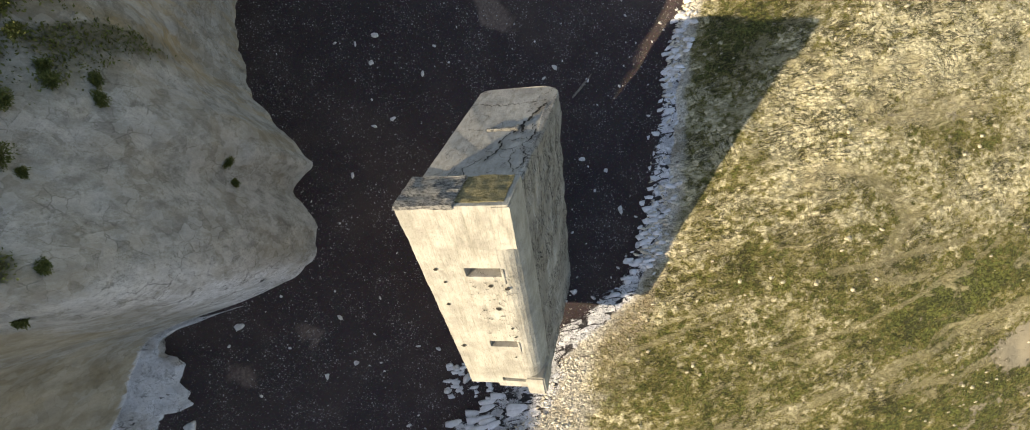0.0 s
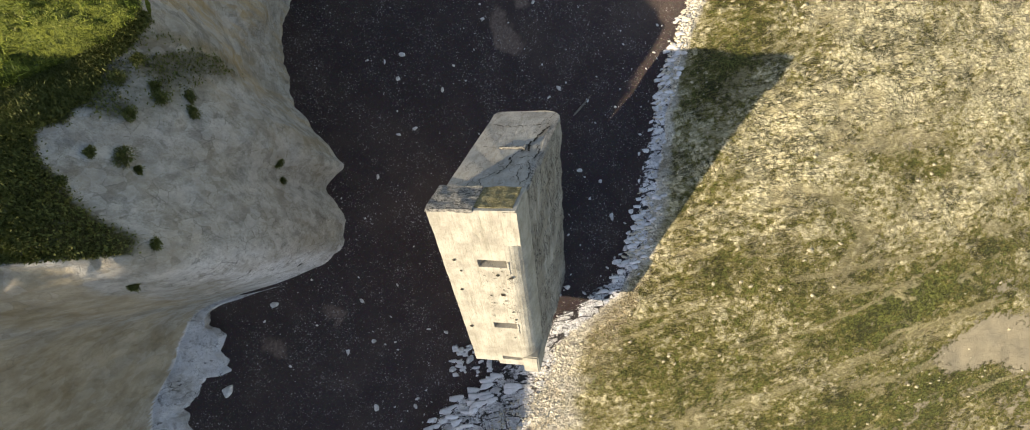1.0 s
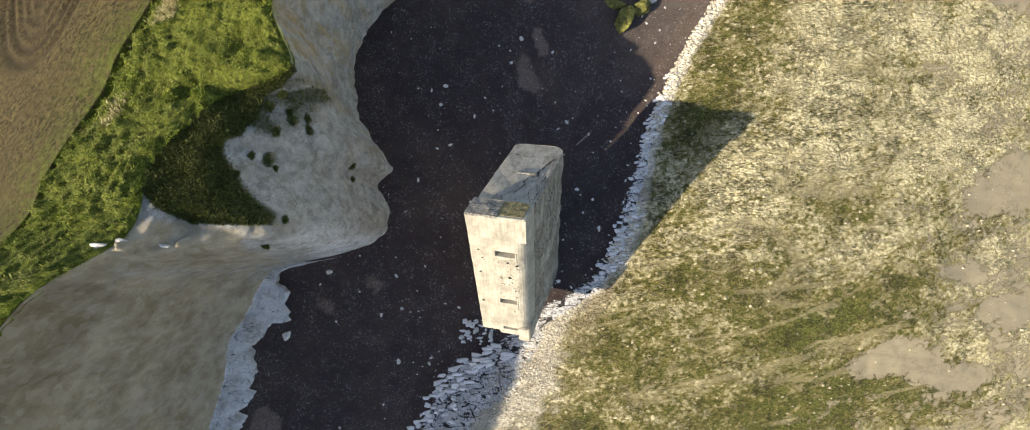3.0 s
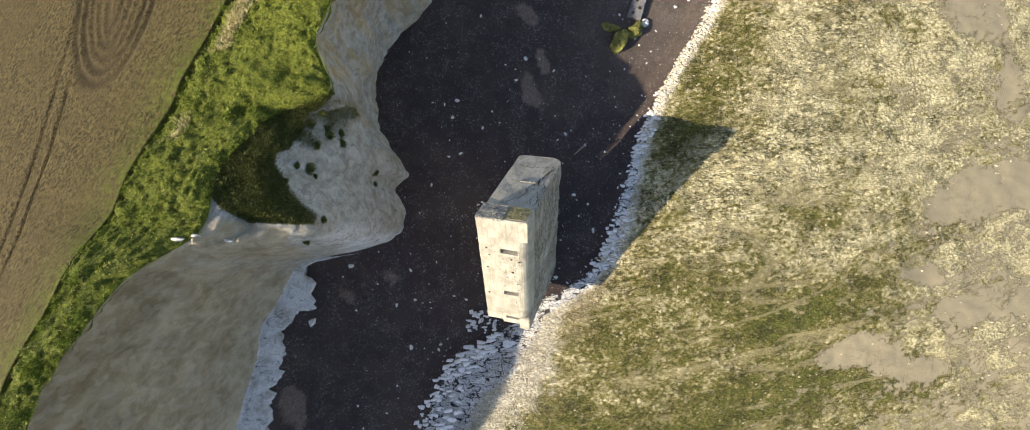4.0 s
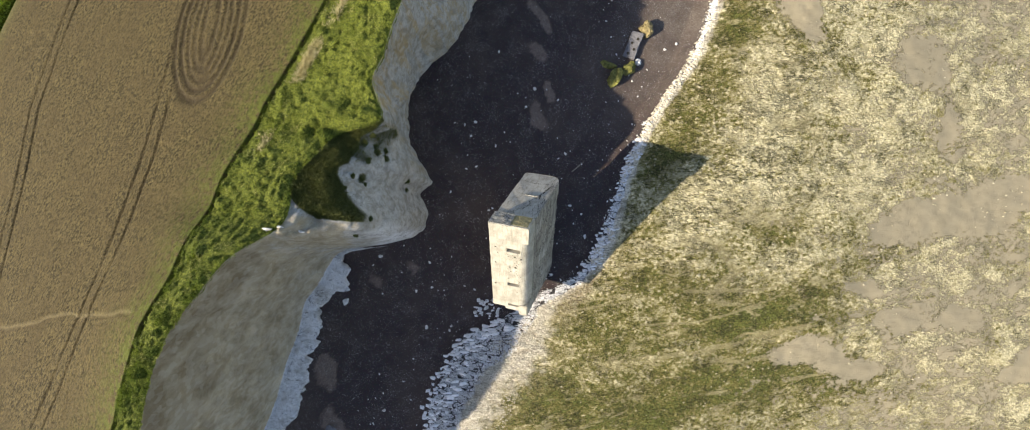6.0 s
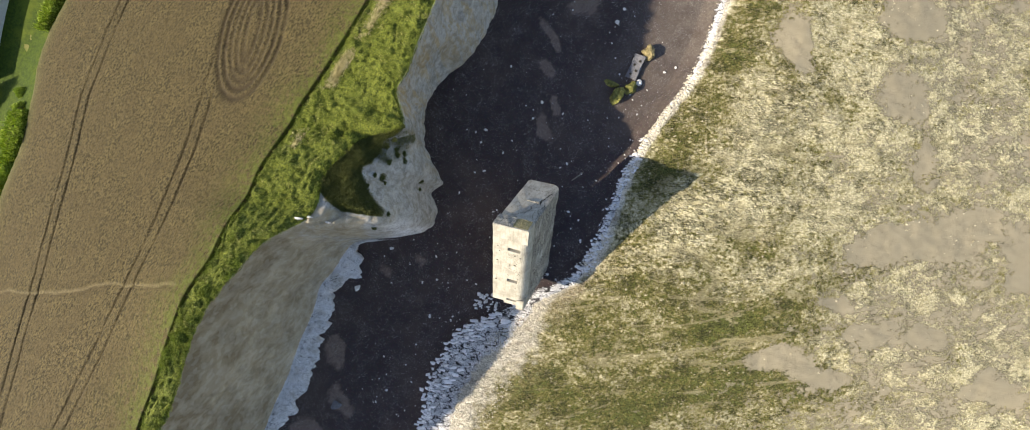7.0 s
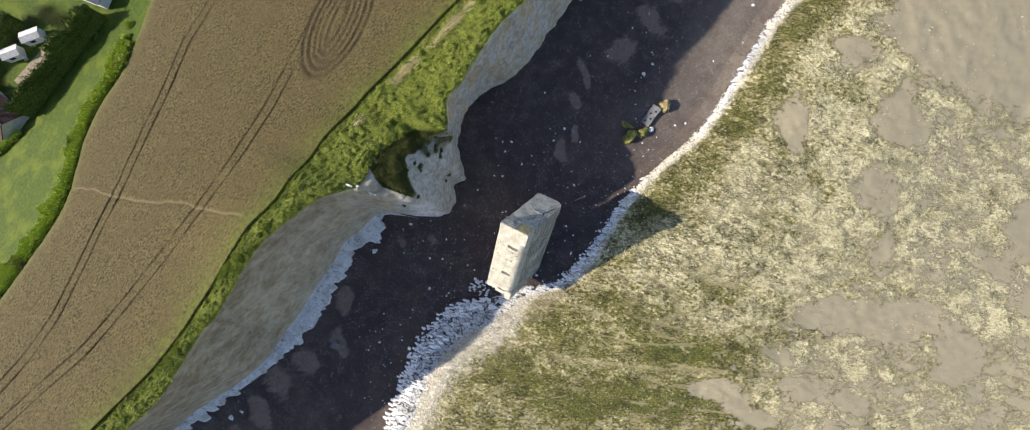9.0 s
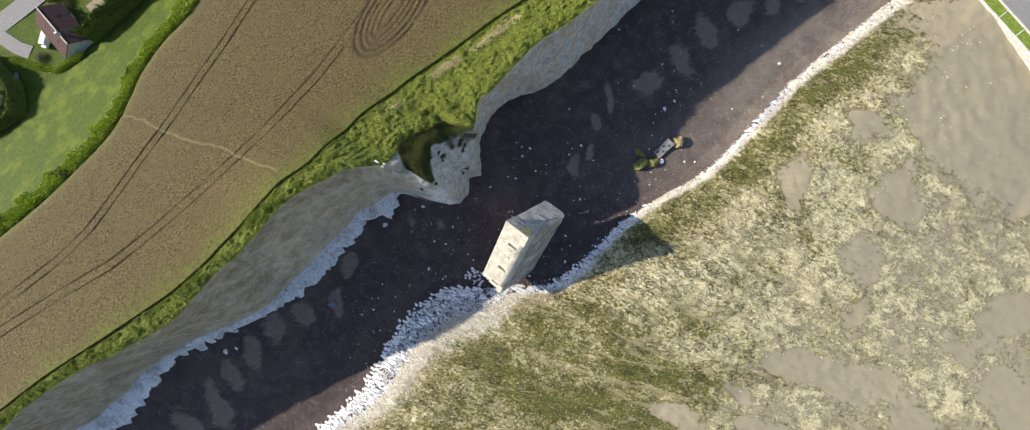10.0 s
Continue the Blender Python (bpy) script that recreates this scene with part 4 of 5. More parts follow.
block_part("head_course", cut_box(box_bm((-0.07, 3.28, 0.3), (0.06, 6.0, 2.6))), lichen_m, blockhouse, 0.1, "course yellowed by lichen")
block_part("corner_block", cut_box(box_bm((0.1, 5.4, -0.06), (3.4, 6.36, 1.6))), concrete_m, blockhouse, 0.07)
block_part("lower_step", box_bm((19.9, 4.95, -0.12), (22.9, 6.5, 2.2), 0.12), concrete_m, blockhouse, 0.06)
block_part("toe", box_bm((21.0, 2.2, 0.1), (22.2, 5.2, 2.4), 0.2), side_m, blockhouse, 0.08)
block_part("side_stub", box_bm((11.6, -1.35, 3.4), (15.4, 0.3, 6.2), 0.12), side_m, blockhouse, 0.06, "square concrete stub on the shaded flank")
block_part("iron_rail", cut_box(box_bm((0.56, 2.3, 8.78), (0.68, 4.4, 8.9)), 6), worn_m, body, 0.12, "bent rusted iron rail")
block_part("iron_rail", cut_box(box_bm((0.55, 4.32, 8.6), (0.68, 4.46, 9.2)), 4), worn_m, body, 0.1, "bent rusted iron rail")


def crack_bm(points, width, seed, face):
    """A jagged crack, drawn as a flat ribbon of uneven width on the face."""
    g = random.Random(seed)
    bm = bmesh.new()
    left, right = [], []
    for (a, b), (c, d) in zip(points, points[1:]):
        k = max(2, int(math.hypot(c - a, d - b) / 0.16))
        for i in range(k):
            t = i / k
            x, y = a + (c - a) * t + g.uniform(-0.14, 0.14), b + (d - b) * t + g.uniform(-0.14, 0.14)
            w = width * g.uniform(0.08, 0.75)
            nx, ny = -(d - b), c - a
            s = w / max(1e-6, math.hypot(nx, ny)) / 2
            left.append(bm.verts.new(face(x + nx * s, y + ny * s)))
            right.append(bm.verts.new(face(x - nx * s, y - ny * s)))
    for i in range(len(left) - 1):
        bm.faces.new((left[i], left[i + 1], right[i + 1], right[i]))
    return bm


def on_head(v, w):
    return (0.61, v, w)


def on_side(u, w):
    return (u, 6.33, w)


# Dark ribbons on the surface stand for the shade inside the cracks.
for k, (pts, wid) in enumerate([([(5.6, 12.2), (5.0, 10.6), (4.6, 9.2), (5.0, 8.0)], 0.42), ([(4.6, 9.2), (3.7, 7.4), (3.9, 6.2), (3.2, 4.8)], 0.26), ([(3.9, 6.2), (5.0, 6.4), (6.0, 5.6)], 0.09),
                                ([(0.3, 12.7), (2.2, 12.3), (4.2, 12.5), (5.6, 12.9)], 0.14), ([(5.4, 9.4), (5.7, 8), (5.3, 6.6), (5.9, 5.4), (5.6, 4)], 0.2), ([(4.4, 7.2), (5.2, 7.6), (5.8, 7.1)], 0.14), ([(3.0, 5.2), (2.2, 4.4), (2.6, 3.4)], 0.1), ([(0.2, 8.9), (1.2, 9.0), (2.4, 8.8)], 0.07), ([(4.8, 6.2), (5.0, 4.8), (5.4, 3.6)], 0.12),
                                ([(1.6, 4.6), (1.5, 3.6), (1.3, 2.8)], 0.06), ([(5.7, 15.0), (5.2, 13.6), (5.5, 12.4)], 0.08)]):
    block_part("crack", crack_bm(pts, wid, k, on_head), dark_m, body)
for k, (pts, wid) in enumerate([([(3, 9), (5, 8.2), (7, 8.8), (9, 8)], 0.3), ([(2, 11.5), (4, 11), (6, 11.8)], 0.22), ([(8, 4), (9.5, 4.4), (11, 4.1)], 0.2), ([(4, 6), (6, 5.4), (7.5, 5.8)], 0.16)]):
    block_part("crack", crack_bm(pts, wid, 30 + k, on_side), dark_m, body)
for k, (pts, wid) in enumerate([([(6.05, 0.1), (6.0, 1.4), (6.02, 2.75)], 0.06), ([(6.1, 5.2), (6.15, 6.0)], 0.06), ([(3.45, 4.1), (3.5, 5.3)], 0.07), ([(2.2, 0.2), (2.3, 1.6)], 0.04),
                                ([(1.2, 3.6), (3, 3.7), (5, 3.6)], 0.035), ([(15.5, 1.2), (15.6, 2.6)], 0.04), ([(19.6, 0.4), (19.5, 2.6)], 0.06)]):
    block_part("joint_line", crack_bm(pts, wid, 60 + k, lambda a, b: (a, b, -0.07)), side_m, slab)
# Dark discs on the face stand for the shade inside the holes.
for u, v, r in ((6.9, 4.2, 0.14), (7.2, 5.25, 0.15), (9.5, 4.3, 0.17), (5.2, 1.0, 0.12), (6.5, 1.3, 0.1), (9.0, 0.9, 0.13), (14.7, 0.7, 0.16), (12.0, 4.9, 0.1), (13.2, 5.0, 0.1), (16.3, 4.6, 0.09)):
    bm = bmesh.new()
    bmesh.ops.create_cone(bm, cap_ends=True, segments=10, radius1=r, radius2=r * 0.8, depth=0.03)
    for w in bm.verts:
        w.co = Vector((u + w.co.x, v + w.co.y * 1.1, -0.065 + w.co.z * 0.5))
    block_part("pock_hole", bm, dark_m, slab)
# Each pit is a short dark ribbon, for the shade in it.
for k in range(90):
    g = random.Random(k + 500)
    u, v = g.triangular(4.6, 15.6, 9), g.uniform(2.8, 5.3)
    block_part("pit", crack_bm([(u, v), (u + g.uniform(0.05, 0.2), v + g.uniform(0.12, 0.3))], 0.09, k + 90, lambda a, b: (a, b, -0.07)), dark_m, slab)


# ---- growing things ----
def leaf_mesh(name, base, tip, width, material):
    """Many narrow leaves, each a pointed blade from base to tip."""
    n = len(base)
    way = tip - base
    side = np.cross(way, np.random.RandomState(n).randn(n, 3))
    side *= (width / np.maximum(np.linalg.norm(side, axis=1), 1e-6))[:, None] * 0.5
    midp = base + way * 0.45
    co = np.stack([base, midp - side, midp + side, tip], 1).reshape(-1, 3)
    tri = (np.arange(n)[:, None, None] * 4 + np.array([[0, 1, 2], [1, 3, 2]])[None]).reshape(-1)
    me = bpy.data.meshes.new(name)
    me.vertices.add(len(co)), me.loops.add(len(tri)), me.polygons.add(len(tri) // 3)
    me.vertices.foreach_set("co", co.astype(np.float32).ravel())
    me.loops.foreach_set("vertex_index", tri.astype(np.int32))
    me.polygons.foreach_set("loop_start", np.arange(0, len(tri), 3, dtype=np.int32))
    me.update(calc_edges=True)
    me.materials.append(material)
    return me


rng = np.random.RandomState(4)


def verge_top(x, y):
    """Uneven height of the tangled growth on the verge."""
    back = np.clip((cliff_top(y) - np.asarray(x)) / 1.4, 0, 1)  # low at the brink, tall behind it
    tall = 0.9 + 0.16 * fbm(x, y, 6, 4, 41) + 0.3 * fbm(x, y, 1.8, 2, 42)
    return land_z(x, y) + np.clip(tall * (0.45 + 0.75 * back), 0.15, 3)


# tangled growth on the verge: a lumpy undergrowth sheet and the blades on it
vy = np.arange(-122, 112, 0.25)
vs = np.linspace(0, 1, 60)
VY, VS = np.meshgrid(vy, vs, indexing="ij")
VX = field_edge(VY) + 0.8 + (cliff_top(VY) - field_edge(VY) - 0.8) * VS
VZ = verge_top(VX, VY) - 0.25
VZ[:, [0, -1]] -= 0.9
VZ = VZ + 0.85 * (np.abs(fbm(VX, VY, 1.4, 3, 46)) - 0.15) + 0.5 * (np.abs(fbm(VX, VY, 0.65, 2, 47)) - 0.1)
undergrowth = grid_mesh("undergrowth", VX, VY, VZ, tangle_m)
tagged(undergrowth, "tangled dark green undergrowth between the wheat and the cliff edge", "undergrowth", kind="stuff")
N = 680000
gy = rng.uniform(-120, 110, N)
gs = rng.rand(N)
gx = field_edge(gy) + 0.6 + (cliff_top(gy) + 0.3 - field_edge(gy) - 0.6) * gs
keep = rng.rand(N) < np.clip(0.55 + 0.8 * fbm(gx, gy, 2.5, 3, 43), 0.05, 1)
gx, gy = gx[keep], gy[keep]
ridge = np.abs(fbm(gx, gy, 1.4, 3, 46)) - 0.15
gz = verge_top(gx, gy) - 0.35 + 0.85 * ridge + 0.5 * (np.abs(fbm(gx, gy, 0.65, 2, 47)) - 0.1)
lean = rng.randn(len(gx), 2) * 0.5 + np.stack([0.35 * fbm(gx, gy, 4, 2, 44) + 0.12, 0.35 * fbm(gx, gy, 4, 2, 45)], 1)
high = rng.uniform(0.08, 0.24, len(gx)) + 0.25 * np.clip(ridge + 0.05, 0, 1)
base = np.stack([gx, gy, gz], 1)
tip = base + np.stack([lean[:, 0] * high * 1.4, lean[:, 1] * high * 1.4, high * 0.85], 1)
grass = new("rough_grass", leaf_mesh("rough_grass", base, tip, rng.uniform(0.03, 0.065, len(gx)), blade_m))
tagged(grass, "bright green and straw-coloured rough grass along the cliff edge", "grass", kind="stuff")


# pale dry grass in streaks along the field side
n_dry = 26000
dy = rng.uniform(4, 40, n_dry)
dx = field_edge(dy) + 3.0 + 0.5 * rng.randn(n_dry) + 0.8 * fbm(dy, dy * 0, 9, 2, 48)
ok = rng.rand(n_dry) < np.clip(0.25 + 1.1 * fbm(dy, dx, 6, 3, 49), 0, 1)
dx, dy = dx[ok], dy[ok]
base = np.stack([dx, dy, verge_top(dx, dy) - 0.1], 1)
tip = base + np.stack([rng.normal(0.1, 0.3, len(dx)), rng.normal(0.1, 0.3, len(dx)), rng.uniform(0.2, 0.6, len(dx))], 1)
dry = new("dry_grass", leaf_mesh("dry_grass", base, tip, rng.uniform(0.04, 0.09, len(dx)), straw_m))
tagged(dry, "pale straw-coloured dry grass in streaks along the wheat", "grass", kind="stuff")


def cliff_point(x, y):
    """Height of the cliff's slope under a plan point."""
    i = int(np.abs(cy - y).argmin())
    j = int(np.abs(CX[i] - x).argmin())
    return CZ[i, j]


# dark ivy-like growth over the hollow behind the spur
n_iv = 150000
iy = rng.uniform(-3.5, 13.5, n_iv)
iq = rng.rand(n_iv) ** 1.2
ii = np.abs(cy[None] - iy[:, None]).argmin(1)
ok = rng.rand(n_iv) < growth(iy, iq + 0.012 * rng.randn(n_iv)) ** 3
jj = np.clip((iq * 149).astype(int), 0, 149)
base = np.stack([CX[ii, jj] + rng.randn(n_iv) * 0.15, iy, CZ[ii, jj] - 0.05], 1)[ok]
tip = base + np.stack([rng.uniform(-0.1, 0.25, ok.sum()), rng.randn(ok.sum()) * 0.12, rng.uniform(0.04, 0.3, ok.sum())], 1)
ivy = new("slope_scrub", leaf_mesh("slope_scrub", base, tip, rng.uniform(0.06, 0.14, ok.sum()), shrub_m))
tagged(ivy, "dark green scrub covering the upper slope of the chalk spur", "scrub", kind="stuff")


def shrub(x, y, z, r, seed, label="small dark green shrub rooted in the bare chalk slope", group="shrubs on the cliff", leaf_m=None, leaf=1.0):
    """A low shrub: a short forked stem and a crown of small leaves."""
    g = np.random.RandomState(seed)
    ob = tagged(new("shrub"), label, "shrub", group)
    ob.location = (x, y, z)
    bm = bmesh.new()
    for k in range(4):
        a = k * 1.6 + g.rand()
        m = Matrix.Translation((0, 0, -0.1)) @ Matrix.Rotation(0.6, 4, Vector((math.cos(a), math.sin(a), 0))) @ Matrix.Translation((0, 0, r * 0.35))
        bmesh.ops.create_cone(bm, segments=6, radius1=0.05, radius2=0.02, depth=r * 0.8, matrix=m)
    part("stem", bm, soil_m, ob)
    n = int(2600 * r)
    d = g.randn(n, 3)
    d /= np.linalg.norm(d, axis=1)[:, None]
    d[:, 2] = np.abs(d[:, 2])
    rad = r * (0.25 + 0.8 * g.rand(n)) * (0.85 + 0.15 * np.sin(3 * np.arctan2(d[:, 1], d[:, 0]) + seed))
    b = d * rad[:, None] * np.array([1, 1, 0.75])
    crown = new("crown", leaf_mesh("crown", b, b + d * 0.08 * leaf + g.randn(n, 3) * 0.06 * leaf, g.uniform(0.04, 0.09, n) * leaf, leaf_m or shrub_m))
    crown.parent = ob
    return ob


for k, (x, y, r) in enumerate([(-26.4, 4.2, 1.0), (-25.3, 8.6, 0.7), (-24.5, 8.2, 0.65), (-24.9, 9.4, 0.55), (-27, 4.2, 0.4), (-25.9, 3.4, 0.45), (-27.3, 2.2, 0.4), (-23, 6.2, 0.55), (-23.3, 4.6, 0.5),
                               (-23.7, -1.4, 0.5), (-25.5, -4.2, 0.45), (-25.7, 7, 0.6), (-25.7, 9.4, 0.5), (-27, 9.4, 0.7), (-26.2, 11, 0.6)]):
    shrub(x, y, cliff_point(x, y), r, k)


# ---- stones ----
plate_m = mat_two("chalk_plate", (0.72, 0.71, 0.69), (0.92, 0.92, 0.91), 1.6, (0.70, 0.69, 0.67), 0.6, 0.1)
cobble_m = mat_two("chalk_cobble", (0.56, 0.50, 0.37), (0.82, 0.77, 0.64), 2.0, None, 0.6, 0.1)
stone_m = mat_two("chalk_stone", (0.52, 0.50, 0.46), (0.82, 0.81, 0.78), 2.0, None, 0.6, 0.1)
flint_m = mat_two("mossy_stone", (0.075, 0.085, 0.018), (0.26, 0.25, 0.075), 1.6, (0.05, 0.045, 0.02), 0.7, 0.1)
brown_m = mat_two("brown_stone", (0.13, 0.11, 0.05), (0.31, 0.255, 0.13), 1.6, None, 0.7, 0.1)
slate_m = mat_two("grey_concrete_lump", (0.1, 0.1, 0.108), (0.21, 0.21, 0.22), 2.5, None, 0.6, 0.08)


def rock_bm(size, seed, count=16, worn=True):
    """An angular broken stone: the hull of scattered points, its edges slightly worn."""
    g = random.Random(seed)
    bm = bmesh.new()
    for k in range(count):
        a, z = g.uniform(0, 2 * math.pi), g.uniform(-1, 1)
        r = (1 - abs(z) ** 2.5) ** 0.5
        q = g.uniform(0.8, 1.0) * 0.5
        bm.verts.new((r * math.cos(a) * size[0] * q, r * math.sin(a) * size[1] * q, z * size[2] * 0.5))
    out = bmesh.ops.convex_hull(bm, input=bm.verts[:])
    bmesh.ops.delete(bm, geom=[v for v in out["geom_interior"] if isinstance(v, bmesh.types.BMVert)], context="VERTS")
    if worn:
        bmesh.ops.bevel(bm, geom=bm.edges[:], offset=min(size) * 0.06, segments=1, affect="EDGES")
    return bm


def crag_bm(size, seed):
    """A weathered boulder: a broken hull cut small and roughened."""
    bm = rock_bm(size, seed, 26, False)
    bmesh.ops.triangulate(bm, faces=bm.faces)
    bmesh.ops.subdivide_edges(bm, edges=bm.edges[:], cuts=2, use_grid_fill=True)
    bm.normal_update()
    for v in bm.verts:
        q = v.co * 1.1 + Vector((seed, 0, 0))
        v.co += v.normal * min(size) * (0.16 * noise.noise(q) + 0.1 * noise.noise(q * 2.3) - 0.12 * max(0, noise.noise(q * 0.8) - 0.15))
    return bm


def rock(name, x, y, size, turn, material, label, category="boulder", group="", sink=0.25, seed=1, tilt=0.0):
    bm = crag_bm(size, seed) if name == "boulder" else rock_bm(size, seed)
    me = bpy.data.meshes.new(name)
    bm.to_mesh(me)
    bm.free()
    me.materials.append(material)
    ob = new(name, me)
    ob.matrix_world = pose(x, y, float(beach_z(x, y)) + size[2] * (0.5 - sink), tilt, tilt * 0.5, turn)
    return tagged(ob, label, category, group)


rock("boulder", 11.6, 37.6, (3.2, 5.2, 2.8), -20, flint_m, "large weed-green boulder lying on the shingle", seed=3, tilt=12)
rock("boulder", 14.2, 40.4, (2.8, 3.8, 2.3), -35, flint_m, "green mossy boulder leaning beside a larger one", seed=5, tilt=-10)
rock("boulder", 9.6, 40.2, (4.6, 1.9, 0.9), -5, flint_m, "long dark weedy rock half sunk in shingle", seed=6)
rock("boulder", 15.9, 42.2, (1.9, 1.6, 1.1), 20, stone_m, "small pale chalk boulder beside mossy rocks", seed=7)
rock("boulder", 16.3, 49.2, (3.2, 4.4, 3.0), 15, brown_m, "brown weathered boulder standing on sunlit shingle", seed=8, tilt=8)


def broken_slab(x, y, turn):
    """A slab of reinforced concrete with a row of cast sockets."""
    ob = tagged(new("concrete_slab"), "broken grey concrete slab with dark round sockets", "concrete slab")
    ob.matrix_world = pose(x, y, float(beach_z(x, y)) + 0.35, 5, -8, turn)
    bm = cut_box(box_bm((-1.3, -2.9, -0.7), (1.3, 2.9, 0.55), 0.08, 1), 3)
    for v in bm.verts:
        v.co += Vector((noise.noise(v.co * 0.9), noise.noise(v.co * 0.9 + Vector((7, 0, 0))), 0.3 * noise.noise(v.co))) * 0.22
    part("body", bm, slate_m, ob)
    # Dark plugs set on the top stand for the shade inside the sockets.
    for k, (u, v) in enumerate(((-0.4, -2.0), (0.45, -0.9), (-0.35, 0.3), (0.5, 1.4))):
        bm = bmesh.new()
        bmesh.ops.create_cone(bm, cap_ends=True, segments=12, radius1=0.3, radius2=0.26, depth=0.2, matrix=Matrix.Translation((u, v, 0.58)))
        part("socket", bm, dark_m, ob)
    return ob


broken_slab(14.2, 45.4, -10)
rock("concrete_slab", -31.3, -45.2, (3.4, 2.4, 0.7), 30, slate_m, "flat grey concrete slab lying on pale shingle", "concrete slab", seed=10)
for k, (x, y, d) in enumerate([(7.5, 9, 0.8), (10.2, 7.7, 0.7), (11.8, 3.3, 1.0), (4.5, 19.6, 0.7), (-27.8, -8.8, 1.0), (-5.2, -15.3, 1.3), (-2.9, -15.6, 1.3), (6.5, -5.8, 0.9), (-17, -13.2, 0.7), (13.6, -0.6, 0.8),
                               (-16.6, -21.6, 0.9), (-4.5, 31.2, 0.9), (-5.6, 27.1, 0.7), (-33.0, -19, 1.6), (7.5, 54.1, 1.3), (8.3, 57.7, 0.9), (25.6, 86.5, 1.1), (22.7, 66.9, 0.7), (27.7, 75.4, 0.6),
                               (-14.9, 21.6, 0.8), (-15.2, 18.6, 0.7), (-19.9, -14.5, 0.7), (-45.4, -72.6, 1.6), (-43.8, -70.1, 1.1), (-21.6, -39.9, 0.8), (23.4, 48, 0.8), (21.2, 46.2, 0.8), (24.2, 39.1, 0.7),
                               (-6.4, -14.2, 1.0), (-4.2, -13.4, 0.9), (-2.2, -13.6, 0.8), (-7.4, -16.6, 0.9), (9, 5.5, 0.5), (8.2, 8.2, 0.45), (-8.4, -12, 0.6)]):
    rock("chalk_boulder", x, y, (d * 1.25, d * 0.85, d * 0.6), (k * 47) % 180, stone_m, "loose white chalk boulder lying on dark shingle", "boulder", "chalk boulders on the beach", seed=k + 20)


protos = []
for k in range(9):
    bm = rock_bm((1.3, 0.9, 0.6), 300 + k, 14)
    me = bpy.data.meshes.new("chalk_boulder")
    bm.to_mesh(me)
    bm.free()
    me.materials.append(stone_m)
    protos.append(me)
g = random.Random(77)
shore_np = np.array(shore_pts)
for k in range(60):
    y = g.uniform(-4, 30)
    x = float(np.interp(y, shore_np[:, 1], shore_np[:, 0])) + g.gauss(0.25, 0.4) * float(belt_width(y))
    if -6 < x < 5 and -11 < y < 12:
        continue
    d = min(1.2, 0.35 + g.expovariate(4.5))
    ob = new("chalk_boulder", protos[k % 9])
    ob.matrix_world = pose(x, y, float(beach_z(x, y)) + 0.12 * d, g.uniform(-8, 8), g.uniform(-8, 8), g.uniform(-25, 45)) @ Matrix.Diagonal((d * 1.2, d * 0.8, d * 0.6, 1))
    tagged(ob, "white chalk boulder in the belt below the shingle", "boulder", "chalk boulders in the belt")


def stone_stuff(name, xs_, ys_, sizes, material, label, angle=None, flat=0.55, seed=0, long=1.0):
    """Many rounded stones in one mesh."""
    g = np.random.RandomState(seed)
    bm = bmesh.new()
    bmesh.ops.create_icosphere(bm, subdivisions=1, radius=0.5)
    v0 = np.array([v.co for v in bm.verts])
    f0 = np.array([[v.index for v in f.verts] for f in bm.faces])
    bm.free()
    n = len(xs_)
    a = g.uniform(0, math.pi, n) if angle is None else radians(angle) + g.randn(n) * 0.35
    lx, ly, lz = sizes * long * g.uniform(0.9, 1.7, n), sizes * g.uniform(0.6, 1.0, n), sizes * flat * g.uniform(0.6, 1.2, n)
    v = v0[None] * (1 + 0.18 * g.randn(n, len(v0), 1)) * np.stack([lx, ly, lz], 1)[:, None]
    c, s_ = np.cos(a)[:, None], np.sin(a)[:, None]
    px = v[..., 0] * c - v[..., 1] * s_ + xs_[:, None]
    pyy = v[..., 0] * s_ + v[..., 1] * c + ys_[:, None]
    pz = v[..., 2] + beach_z(xs_, ys_)[:, None] + (lz * 0.2)[:, None]
    co = np.stack([px, pyy, pz], -1).reshape(-1, 3)
    tri = (f0[None] + (np.arange(n) * len(v0))[:, None, None]).reshape(-1)
    me = bpy.data.meshes.new(name)
    me.vertices.add(len(co)), me.loops.add(len(tri)), me.polygons.add(len(tri) // 3)
    me.vertices.foreach_set("co", co.astype(np.float32).ravel())
    me.loops.foreach_set("vertex_index", tri.astype(np.int32))
    me.polygons.foreach_set("loop_start", np.arange(0, len(tri), 3, dtype=np.int32))
    me.update(calc_edges=True)
    me.materials.append(material)
    return tagged(new(name, me), label, kind="stuff")


def along_shore(n, y0, y1, off0, off1, seed):
    g = np.random.RandomState(seed)
    sp = np.array(shore_pts)
    y = g.uniform(y0, y1, n)
    w = belt_width(y)
    x = np.interp(y, sp[:, 1], sp[:, 0]) + (off0 + (off1 - off0) * g.rand(n)) * w
    return x, y


